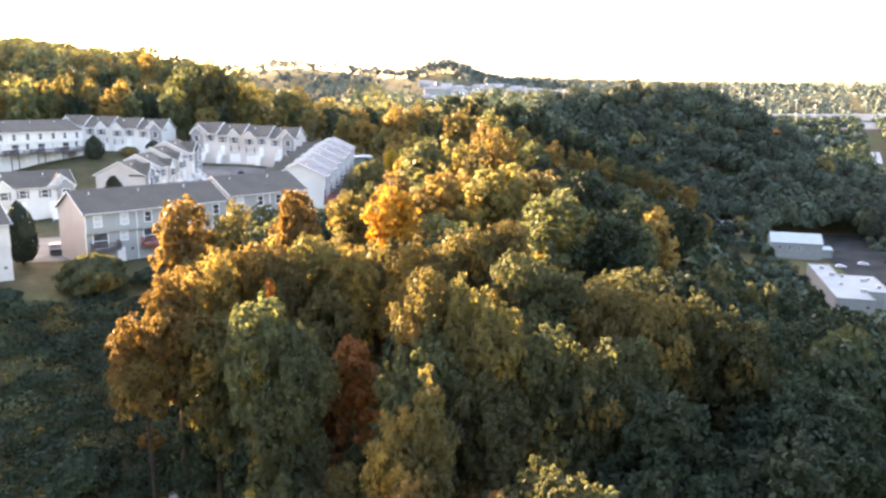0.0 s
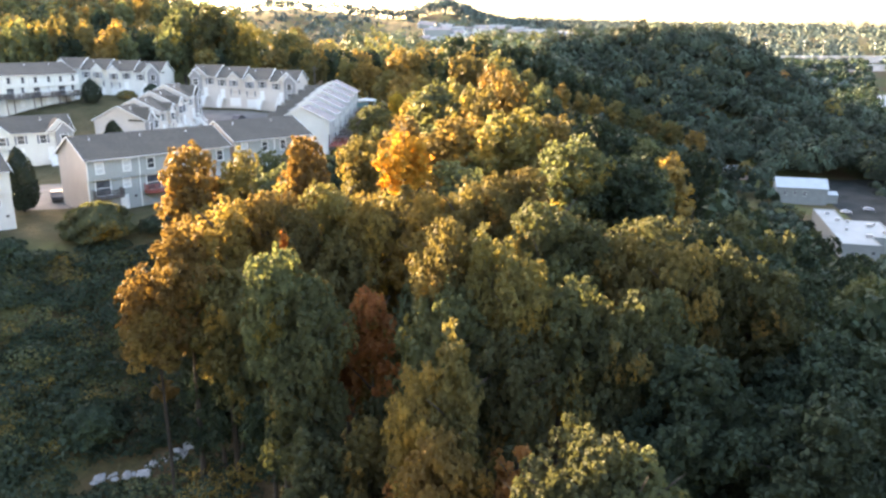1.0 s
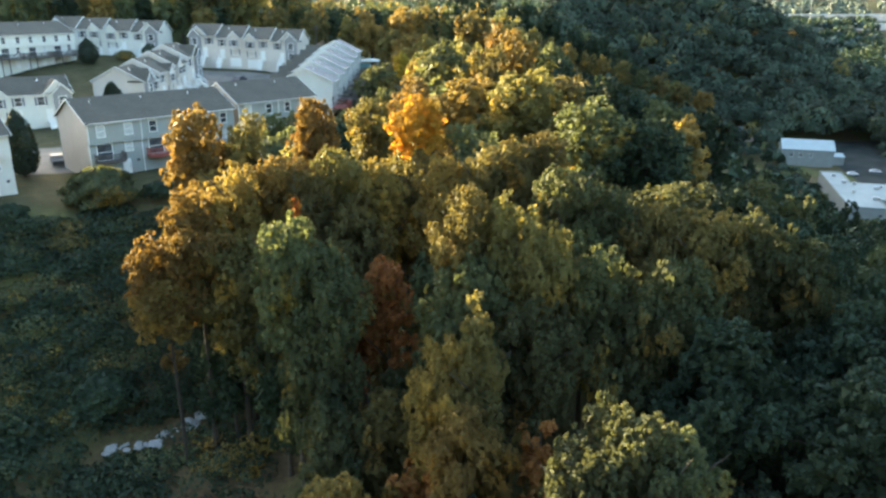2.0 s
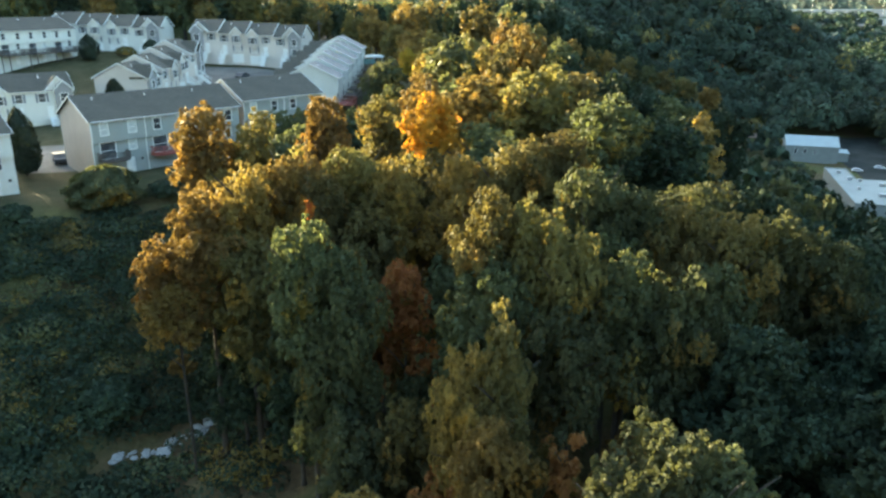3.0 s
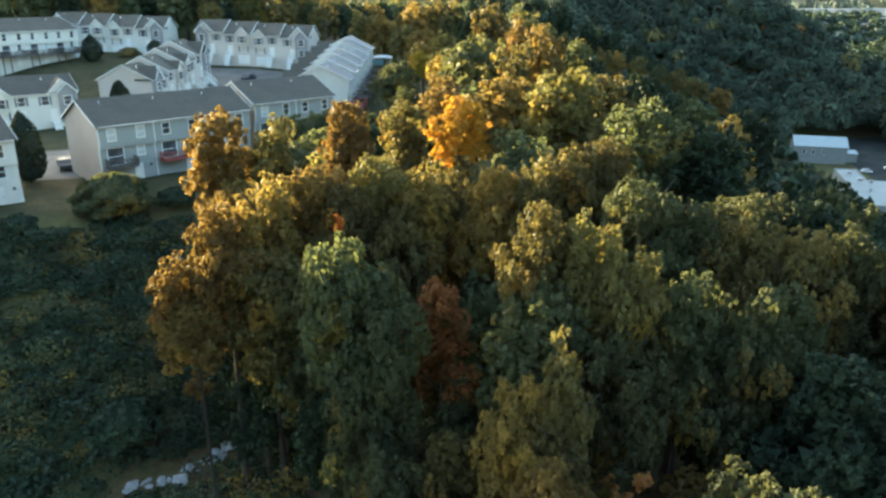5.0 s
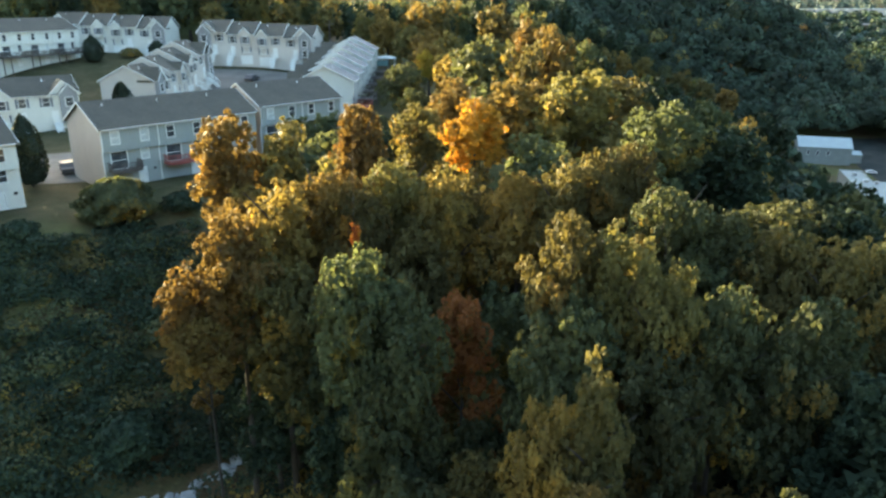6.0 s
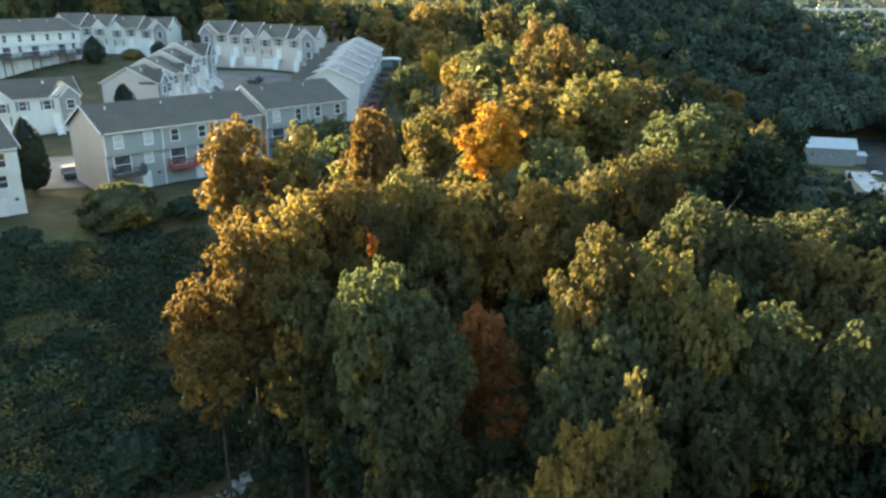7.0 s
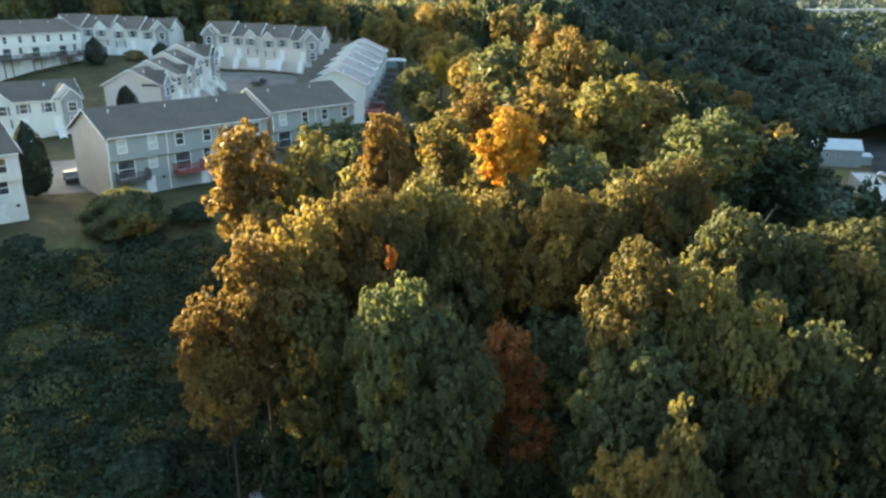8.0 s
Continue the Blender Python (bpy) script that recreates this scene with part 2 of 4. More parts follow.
def height(x, y):
    """The land's height: a terrace of houses, a ravine, a wooded ridge, a valley to the right and hills beyond."""
    x, y = np.asarray(x, float), np.asarray(y, float)
    d = (x + 48) * 0.72 - (y - 96) * 0.70
    terrace = 18.4 + 6.0 * smooth_step(140, 208, y) + 0.012 * np.clip(y - 208, 0, 200) + 3.5 * bell(x, y, -98, 188, 40, 45)
    floor = 4.0 + 0.10 * np.clip(y - 59, -30, 120) + 3.5 * smooth_step(-22, 2, x)
    z = terrace + (floor - terrace) * smooth_step(4, 44, d)
    z = z - 12 * smooth_step(30, -40, y) * smooth_step(30, 60, d)
    drop = 15 + np.clip(y - 60, 0, 200) * 0.06
    z = z - (32.3 + z) * smooth_step(drop, drop + 78 + 0.1 * np.clip(y - 60, 0, 260), x)
    across = np.where(x > 140, np.abs(x - 140) / 125, 0) ** 3 + np.where(x > 140, 0, (x - 140) / 75) ** 2
    z = z + 71 * np.exp(-across - ((y - 525) / 76) ** 2)
    z = z - 8 * bell(x, y, 34, 239, 24, 40) + 10 * bell(x, y, 90, 238, 30, 20) - 10 * bell(x, y, 62, 182, 32, 30)
    z = z + 35 * bell(x, y, -240, 390, 120, 120) + 11 * bell(x, y, -125, 330, 50, 70)
    # unseen hillsides added behind the flight and at right, to block low skylight
    z = z + 150 * smooth_step(-30, -220, y + 0.2 * np.abs(x)) + 70 * smooth_step(150, 330, x) * smooth_step(190, 40, y)
    far = smooth_step(480, 900, y)
    z = z * (1 - far) + far * (16 + 10 * np.sin(x * 0.004 + 1) * np.sin(y * 0.0035))
    z = z + smooth_step(900, 1900, y) * (40 + 16 * np.sin(x * 0.0021 + 0.9) + 9 * np.sin(x * 0.0057 + y * 0.002))
    z = z + 46 * bell(x, y, 12, 1850, 80, 160) + 20 * bell(x, y, 190, 1850, 130, 160) + 62 * bell(x, y, -400, 1750, 380, 250) + 26 * bell(x, y, 100, 1460, 230, 170)
    z = z + smooth_step(2100, 3100, y) * 54
    z = z + smooth_step(-260, -900, x) * 60 * (1 - far) + smooth_step(330, 900, x) * 30 * (1 - far)
    return z + 0.35 * np.sin(x * 0.21 + 0.7 * np.sin(y * 0.13)) * np.sin(y * 0.17 + 0.9)


def h(x, y):
    return float(height(x, y))


def mown(x, y):
    """1 where grass is kept short round the houses, 0 on wild ground."""
    d = (x + 48) * 0.72 - (y - 96) * 0.70
    a = smooth_step(14, 7, d + 1.5 * np.sin(x * 0.35) + np.sin(y * 0.5)) * smooth_step(-8, -16, x) * smooth_step(222, 205, y)
    return a * smooth_step(-150, -130, x)


def land():
    """One sheet, fine near the flight and coarse towards the horizon."""
    def axis(lo, hi, fine_lo, fine_hi, step):
        out = list(np.arange(fine_lo, fine_hi + 0.01, step))
        s, v = step, fine_hi
        while v < hi:
            s *= 1.12
            v += s
            out.append(min(v, hi))
        s, v = step, fine_lo
        while v > lo:
            s *= 1.12
            v -= s
            out.insert(0, max(v, lo))
        return np.array(sorted(set(out)))
    xs, ys = axis(-4500, 4500, -130, 190, 2.5), axis(-1500, 4800, -20, 400, 2.5)
    X, Y = np.meshgrid(xs, ys)
    Z = height(X, Y)
    n, k = len(ys), len(xs)
    v = np.stack([X, Y, Z], -1).reshape(-1, 3)
    i = np.arange(n * k).reshape(n, k)
    f = np.stack([i[:-1, :-1], i[:-1, 1:], i[1:, 1:], i[1:, :-1]], -1).reshape(-1, 4)
    me = mesh_from("ground", v.tolist(), f.tolist(), [GROUND], smooth=True)
    at = me.attributes.new("mown", "FLOAT", "POINT")
    at.data.foreach_set("value", mown(X, Y).ravel().astype(np.float32))
    return tagged(new("ground", me), "rough grassy soil and leaf litter over hilly land", "ground", kind="structure")


land()

# ---- trees ----
def leaf_faces(rng, centres, normals, size, lay=0.85, corners=4):
    """Leaf sprays turned mostly outward: bent diamonds near by, triangles far off."""
    n = len(centres)
    nrm = normals + rng.normal(0, lay, (n, 3))
    nrm /= np.linalg.norm(nrm, axis=1, keepdims=True) + 1e-9
    ref = rng.normal(0, 1, (n, 3))
    a = np.cross(nrm, ref)
    a /= np.linalg.norm(a, axis=1, keepdims=True) + 1e-9
    b = np.cross(nrm, a)
    s = size * rng.uniform(0.65, 1.35, (n, 1))
    tip = nrm * s * rng.uniform(-0.25, 0.1, (n, 1))
    if corners == 3:
        return np.stack([centres - a * s * 0.5 - b * s * 0.36, centres + a * s * 0.12 + b * s * 0.62 + tip, centres + a * s * 0.55 - b * s * 0.30], 1)
    return np.stack([centres - a * s * 0.5 + tip, centres - b * s * 0.33, centres + a * s * 0.55 + tip, centres + b * s * 0.33], 1)


def unit_dirs(rng, n):
    d = rng.normal(0, 1, (n, 3))
    return d / np.linalg.norm(d, axis=1, keepdims=True)


def crown_lobes(rng, radius, tall, lobes, form):
    """Boughs as (centre, radius) of a crown whose middle is the origin; form shapes the outline."""
    out = []
    golden = math.pi * (3 - math.sqrt(5))
    for i in range(lobes):
        v = 1 - 1.75 * (i + 0.5) / lobes
        a = golden * i + rng.uniform(-0.6, 0.6)
        ring = math.sqrt(max(0, 1 - v * v))
        if form == "spire":
            ring = 0.10 + 0.75 * (1 - v) / 1.75
        elif form == "spread":
            ring = ring ** 0.7
        k = rng.uniform(0.42, 1.12)
        r = radius * rng.uniform(0.12, 0.26) * (0.6 if form == "spire" and v > 0.3 else 1)
        out.append((np.array([math.cos(a) * ring * radius * k * 0.84, math.sin(a) * ring * radius * k * 0.84, v * tall * (k * 0.42 + 0.55) * 0.90]), r))
    return out


def crown_mesh(name, seed, radius, tall, lobes, gap, leaves, size, form, material):
    """A crown of boughs, each covered with domed tufts of leaves about gap apart, round a sparser leafy core."""
    rng = np.random.default_rng(seed)
    boughs = crown_lobes(rng, radius, tall, lobes, form)
    bc, br = np.array([c for c, r in boughs]), np.array([r for c, r in boughs])
    spots, ways = [], []
    for i in range(len(br)):
        n = int(9 * br[i] ** 2 / gap ** 2) + 6
        d = unit_dirs(rng, n)
        d = d[(d[:, 2] > -0.05) | (rng.random(n) < 0.12)]
        p = bc[i] + d * br[i] * rng.uniform(0.86, 1.18, (len(d), 1)) * np.array([1, 1, 0.85])
        deep = (np.linalg.norm(p[:, None] - bc[None], axis=2) < br * 0.86)
        deep[:, i] = False
        free = ~deep.any(1)
        spots.append(p[free])
        ways.append(d[free])
    spots, ways = np.concatenate(spots), np.concatenate(ways)
    held = np.empty((0, 3))
    kept_i = []
    for i in rng.permutation(len(spots)):
        if len(held) == 0 or ((held - spots[i]) ** 2).sum(1).min() > (gap * 0.62) ** 2:
            held = np.vstack([held, spots[i]])
            kept_i.append(i)
    spots, ways = spots[kept_i], ways[kept_i]
    n = len(spots)
    out = ways * 0.6 + spots / np.array([radius, radius, tall]) * 0.4 + np.array([0, 0, 0.6])
    e = unit_dirs(rng, n * leaves).reshape(n, leaves, 3) + out[:, None] * 0.8
    e /= np.linalg.norm(e, axis=2, keepdims=True)
    q = gap * rng.uniform(0.40, 0.72, (n, 1, 1)) * np.array([0.9, 0.9, 1.15])
    C = (spots[:, None] + e * q * rng.uniform(0.55, 1.08, (n, leaves, 1))).reshape(-1, 3)
    faces = [leaf_faces(rng, C, e.reshape(-1, 3), size, 0.75, 3)]
    # leaves deeper in, which close the crown
    m = int(n * leaves * 0.16) + 60
    pick = rng.choice(len(br), m, p=br ** 2 / (br ** 2).sum())
    d = unit_dirs(rng, m)
    faces.append(leaf_faces(rng, bc[pick] + d * (br[pick] * rng.uniform(0.6, 0.96, m))[:, None], d, size * 1.9, 0.4, 3))
    # outsize leaves added in the heart of the crown to block the sun
    m = 260
    d = unit_dirs(rng, m)
    heart = d * rng.uniform(0.1, 0.55, (m, 1)) * np.array([radius, radius, tall]) * (np.array([0.55, 0.55, 0.9]) if form == "spire" else 1)
    faces.append(leaf_faces(rng, heart, d, 0.95, 0.8, 3))
    return loose_mesh(name, np.concatenate(faces), [material])


def trunk_shape(seed, base, mid, radius, tall, thick, limbs):
    """A tapered trunk from base up to the crown's middle and limbs out into it."""
    rng = np.random.default_rng(seed)
    s = Shape()
    lean = rng.normal(0, 0.4, 2)
    top = mid + tall * 0.55
    path = [(lean[0] * t * 0.6, lean[1] * t * 0.6, base + (top - base) * t) for t in (0, 0.08, 0.3, 0.55, 0.8, 1.0)]
    s.tube(path, [thick * 1.5, thick, thick * 0.82, thick * 0.6, thick * 0.36, thick * 0.08], 7)
    for i in range(limbs):
        z0 = mid - tall * rng.uniform(0.45, 0.95) + i * tall * 0.9 / limbs
        a = i * 2.4 + rng.uniform(-0.4, 0.4)
        reach = radius * rng.uniform(0.6, 0.95)
        rise = tall * rng.uniform(0.25, 0.6)
        p = [(math.cos(a) * reach * t, math.sin(a) * reach * t, z0 + rise * t ** 0.8) for t in (0, 0.35, 0.7, 1.0)]
        s.tube(p, [thick * 0.42, thick * 0.3, thick * 0.17, thick * 0.05], 5)
    return s


FORMS = {}


def tree_meshes(grade, form, variant, species):
    """Meshes of one tree shape, kept for reuse: crown about the origin with radius 4.5, half height 5.5."""
    key = (grade, form, variant, species)
    if key in FORMS:
        return FORMS[key]
    first = next((k for k in FORMS if k[:3] == key[:3]), None)
    if first:
        crown = FORMS[first][0].copy()
        crown.materials[0] = LEAF[species]
        FORMS[key] = (crown, FORMS[first][1])
        return FORMS[key]
    lobes, gap, leaves, size = {"near": (58, 0.54, 32, 0.20), "fill": (46, 0.74, 20, 0.31), "mid": (32, 1.0, 13, 0.5), "small": (11, 1.2, 26, 0.50)}[grade]
    seed = 100 * variant + {"round": 1, "tall": 2, "spread": 3, "spire": 4}[form] + {"near": 0, "mid": 7, "small": 13, "fill": 19}[grade] * 1000
    crown = crown_mesh("crown", seed, 4.5, 5.5, lobes, gap, leaves, size, form, LEAF[species])
    trunk = trunk_shape(seed, -13.5, 0, 4.5, 5.5, 0.34, {"near": 8, "mid": 4, "small": 5, "fill": 6}[grade]).mesh("trunk", BARK, True)
    FORMS[key] = (crown, trunk)
    return FORMS[key]


LABELS = {
    "green": "broad green deciduous tree with a lumpy leafy crown in woodland",
    "olive": "olive-green deciduous tree beginning to turn yellow in woodland",
    "gold": "deciduous tree with golden-brown autumn leaves in woodland",
    "yellow": "slim sapling with bright yellow autumn leaves at the wood's edge",
    "amber": "slender tree with bright orange-yellow autumn leaves in woodland",
    "rust": "small tree with rusty brown autumn leaves in woodland",
    "red": "small sapling with bright red autumn leaves in woodland",
    "deep": "deciduous tree with leaf colour darkened for shade on the wooded slope",
}
TREE_N = [0]
MASS = {}


def distant_tree(x, y, top, radius, species, form):
    """A tree too far off to be told apart: its crown joins the wood's mass."""
    TREE_N[0] += 1
    i = TREE_N[0]
    crown, trunk = tree_meshes("mid", form, i % 4, species)
    co = np.empty(len(crown.vertices) * 3, dtype=np.float32)
    crown.vertices.foreach_get("co", co)
    half = min(max(radius * 1.15, (top - h(x, y)) * 0.42), (top - h(x, y)) * 0.49)
    a = i * 1.17
    p = co.reshape(-1, 3) * np.array([radius / 4.5, radius / 4.5, half / 5.5])
    p = p @ np.array([[math.cos(a), math.sin(a), 0], [-math.sin(a), math.cos(a), 0], [0, 0, 1]]) + np.array([x, y, top - half])
    faces = p.reshape(-1, 3, 3)[::2]
    middle = faces.mean(1, keepdims=True)
    MASS.setdefault(species, []).append(middle + (faces - middle) * 1.32)


def tree(x, y, top, radius, species, form="round", grade="near", half=None, stem=1.0, label="", group="woodland trees"):
    """A tree on the land at (x, y) whose top reaches the height top."""
    TREE_N[0] += 1
    i = TREE_N[0]
    crown, trunk = tree_meshes(grade, form, i % 4 if grade != "small" else i % 2, species)
    base = h(x, y) - 0.3
    total = top - base
    half = half or min(max(radius * 1.15, total * 0.38), total * 0.48)
    mid = top - half
    ob = thing("tree", pose(x, y, base, 0, 0, (i * 67) % 360), label or LABELS[species], "tree", group)
    part("crown", crown, None, ob, at=Matrix.LocRotScale((0, 0, mid - base), None, (radius / 4.5, radius / 4.5, half / 5.5)))
    lift = (mid - base) / 13.5
    part("trunk", trunk, None, ob, at=Matrix.LocRotScale((0, 0, mid - base), None, (stem * radius / 4.5, stem * radius / 4.5, lift)))
    return ob


# the trees that stand out: place, top, radius, leaves, outline
tree(-5.2, 73.9, 31.8, 3.0, "amber", "round", half=3.4, grade="fill")
tree(-15.4, 75.0, 32.0, 2.7, "gold", "tall", half=5.4, grade="fill")
tree(-10.3, 80.0, 31.0, 2.6, "olive", half=4.4, grade="fill")
tree(-27.0, 74.5, 30.6, 3.5, "gold", half=5.8, grade="fill")
tree(-21.8, 74.0, 30.0, 2.9, "olive", half=5.6, grade="fill")
tree(-22.4, 57.6, 26.7, 3.3, "gold", half=5.2)
tree(-19.6, 60.6, 27.9, 3.4, "gold", half=5.6)
tree(-19.2, 57.2, 23.6, 3.8, "olive", half=6.2)
tree(-16.6, 62.6, 28.4, 3.3, "gold", half=5.6)
tree(-13.8, 61.2, 27.3, 3.1, "olive", half=5.6)
tree(-24.6, 56.5, 23.2, 3.3, "gold", half=4.8, stem=0.5)
tree(-24.2, 55.4, 20.6, 2.6, "gold", half=3.2, stem=0.5)
tree(-11.6, 64.6, 28.7, 3.1, "olive", half=5.8)
tree(-8.2, 63.4, 27.9, 3.2, "gold", half=5.8)
tree(-9.8, 60.4, 24.9, 3.4, "olive", half=6.4)
tree(-13.3, 50.0, 26.8, 3.0, "green", half=5.6)
tree(-10.6, 49.2, 24.8, 3.2, "green", half=6.6)
tree(-11.4, 48.4, 20.0, 3.3, "green", half=6.6)
tree(-7.0, 53.4, 22.2, 2.4, "rust", "tall", grade="fill", half=3.7)
tree(-13.9, 56.6, 26.2, 0.55, "red", grade="small", half=0.95)
tree(-5.3, 52.0, 17.0, 1.9, "rust", grade="small", half=2.9)
tree(-2.7, 62.6, 28.3, 3.2, "gold", half=5.4)
tree(0.5, 62.0, 29.1, 3.1, "olive", half=5.6)
tree(3.3, 62.2, 29.7, 2.6, "olive", half=5.0)
tree(5.8, 63.4, 30.1, 2.5, "olive", "tall", half=5.0)
tree(-1.1, 49.2, 29.0, 2.7, "olive", half=5.4)
tree(1.8, 48.4, 28.3, 2.7, "olive", half=5.6)
tree(-1.0, 46.9, 25.4, 3.5, "green", half=6.6)
tree(6.2, 54.6, 29.1, 3.1, "green", half=5.4)
tree(9.6, 54.4, 27.6, 3.2, "green", half=5.8)
tree(7.6, 52.4, 25.6, 3.2, "green", half=5.8)
tree(3.7, 46.6, 27.0, 2.8, "olive", half=5.8)
tree(3.4, 44.6, 23.2, 3.2, "green", half=6.0)
tree(7.0, 46.2, 25.8, 3.0, "green", half=6.2)
tree(10.2, 45.6, 24.6, 3.2, "green", half=6.2)
tree(12.5, 53.0, 27.1, 3.2, "olive", half=5.8)
tree(15.6, 51.4, 26.8, 3.2, "olive", half=6.0)
tree(13.6, 48.6, 24.2, 3.6, "green", half=6.6)
tree(18.8, 52.8, 26.3, 3.4, "green", half=6.0)
tree(22.4, 52.4, 24.9, 3.6, "green", half=6.2)
tree(16.0, 61.5, 26.4, 4.8, "green", half=6.2)
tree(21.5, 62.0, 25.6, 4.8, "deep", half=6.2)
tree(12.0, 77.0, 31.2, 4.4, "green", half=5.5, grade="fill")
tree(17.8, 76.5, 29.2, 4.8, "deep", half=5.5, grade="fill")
tree(0.0, 71.8, 29.2, 3.9, "green", half=4.8, grade="fill")
tree(0.2, 95.0, 32.0, 5.8, "gold", half=6.1, grade="fill")
tree(6.8, 92.0, 33.0, 5.8, "olive", half=6.6, grade="fill")
tree(12.0, 96.0, 31.8, 5.3, "olive", half=6.1, grade="fill")
tree(-6.5, 100.0, 31.0, 3.2, "gold", half=4.4, grade="fill")
tree(-0.9, 41.4, 24.7, 2.9, "olive", "spire", half=7.0)
tree(-2.9, 42.2, 21.3, 2.5, "gold", half=5.6)
tree(-1.6, 38.6, 19.2, 3.0, "gold", half=6.0)
tree(5.3, 31.2, 23.3, 3.3, "green", half=5.9)
# leaf colour darkened here for the shaded side of the ridge
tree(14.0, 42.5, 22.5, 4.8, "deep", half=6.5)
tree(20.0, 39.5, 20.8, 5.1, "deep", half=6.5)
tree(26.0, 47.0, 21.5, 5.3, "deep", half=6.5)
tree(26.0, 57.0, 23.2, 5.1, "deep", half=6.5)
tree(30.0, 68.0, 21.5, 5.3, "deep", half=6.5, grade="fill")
tree(-15.0, 144.5, 29.6, 4.4, "green", half=5.2, grade="fill")
tree(2.6, 39.8, 17.2, 1.9, "rust", grade="small", half=3.2)
tree(-27.3, 63.0, 10.6, 1.6, "gold", grade="small", half=1.5)

# the crest of the spur behind the ridge, running down to the valley
# the sunlit crest line is put into the gold and olive leaf colours
for i, (x, y, top, radius, species) in enumerate((
        (9, 219, 37.2, 4.6, "olive"), (17, 226, 35.6, 4.4, "gold"), (24, 231, 33.2, 4.2, "olive"), (30, 236, 30.6, 3.6, "green"), (36.6, 239, 29.0, 3.4, "gold"),
        (43, 238, 26.2, 3.6, "olive"), (48, 240, 24.8, 3.8, "gold"), (54, 238, 23.4, 3.8, "olive"), (60, 237, 21.2, 3.8, "green"), (66, 239, 19.6, 4.0, "olive"),
        (73, 237, 16.6, 4.0, "olive"), (80.5, 237, 14.0, 4.2, "gold"), (86, 236, 5.5, 3.6, "gold"), (91, 235, -2.0, 3.4, "deep"), (97, 234, -7.5, 3.4, "deep"))):
    tree(x, y, top, radius, species, ("round", "spread")[i % 2], "mid", half=5.2)

# a few bright crowns on the hill across the valley
tree(123.0, 470.0, 22.5, 5.0, "gold", "tall", "fill", half=7.0)
tree(159.0, 448.0, 6.5, 4.6, "rust", "round", "mid", half=6.0)
tree(202.0, 438.0, -1.0, 5.4, "rust", "spread", "mid", half=6.0)
tree(192.0, 499.0, 39.0, 5.0, "gold", "spread", "mid", half=6.0)

# tall trees that stand over the houses
tree(-80.0, 229.0, 51.5, 7.2, "green", "round", "fill", half=10.0)
tree(-69.5, 226.0, 53.0, 7.6, "green", "round", "fill", half=10.5)
tree(-60.0, 228.0, 47.5, 6.2, "olive", "spread", "fill", half=9.0)
tree(-47.5, 226.0, 45.0, 5.4, "green", "round", "fill", half=8.0)

# lower trees standing in the gaps between them
tree(-5.4, 71.6, 26.6, 3.0, "olive", grade="fill", half=4.6)
tree(-24.6, 71.5, 25.6, 2.8, "gold", grade="fill", half=4.6)
tree(-17.0, 56.5, 20.0, 3.2, "green", grade="fill", half=6.0)
tree(-6.2, 69.0, 25.5, 3.2, "olive", grade="fill", half=6.5)
tree(-2.6, 67.0, 24.5, 3.2, "green", grade="fill", half=6.5)
tree(-9.0, 71.0, 26.0, 2.8, "green", grade="fill", half=6.0)
tree(-18.5, 69.0, 26.5, 3.0, "olive", grade="fill", half=6.0)
tree(-24.0, 68.0, 25.0, 3.0, "gold", grade="fill", half=5.5)
tree(-10.0, 44.0, 15.5, 3.0, "green", grade="fill", half=5.5)
tree(-6.5, 45.5, 16.5, 3.0, "olive", grade="fill", half=5.5)
tree(-4.0, 42.0, 14.0, 2.6, "rust", grade="fill", half=4.5)
tree(3.2, 30.4, 21.8, 2.4, "green", half=4.0)
tree(7.3, 30.4, 22.5, 2.3, "green", half=4.0)
# dark-leaved trees added where the gaps are only deep shade
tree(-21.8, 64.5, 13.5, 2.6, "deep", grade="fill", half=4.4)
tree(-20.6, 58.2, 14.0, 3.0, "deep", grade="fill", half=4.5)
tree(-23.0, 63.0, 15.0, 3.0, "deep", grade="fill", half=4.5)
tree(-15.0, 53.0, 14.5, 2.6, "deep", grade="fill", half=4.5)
# low trees against the flat-roofed building
tree(131.0, 240.0, -26.2, 2.6, "deep", grade="mid", half=2.8)
tree(134.0, 252.0, -25.6, 2.8, "deep", grade="mid", half=3.0)
tree(137.5, 263.0, -25.4, 2.8, "green", grade="mid", half=3.0)
tree(136.5, 237.0, -27.2, 2.2, "deep", grade="mid", half=2.3)
tree(141.5, 235.5, -27.6, 2.2, "green", grade="mid", half=2.2)
tree(141.0, 275.0, -25.0, 2.8, "deep", grade="mid", half=3.2)
tree(156.0, 337.0, -26.0, 2.8, "deep", grade="mid", half=3.0)
tree(151.0, 341.0, -24.5, 3.0, "deep", grade="mid", half=3.6)
# the edge of the wood beside the grass yard
tree(-8.0, 150.0, 30.6, 1.7, "olive", "tall", grade="mid", half=3.6)
tree(-11.1, 155.5, 30.8, 1.9, "yellow", grade="mid", half=3.4)
tree(-3.2, 152.0, 30.0, 3.6, "gold", grade="mid", half=5.0)
tree(-6.4, 146.5, 29.6, 1.2, "rust", grade="mid", half=2.2)
tree(-5.0, 161.0, 31.5, 4.2, "olive", grade="mid", half=5.0)
tree(-10.5, 168.0, 31.5, 3.8, "gold", grade="mid", half=4.8)
tree(-6.0, 178.0, 33.0, 4.4, "olive", grade="mid", half=5.5)
tree(-11.5, 188.0, 33.5, 4.2, "gold", grade="mid", half=5.2)
tree(-15.5, 197.0, 34.5, 4.4, "olive", grade="mid", half=5.5)
tree(-21.5, 203.0, 36.0, 4.6, "gold", grade="mid", half=5.5)
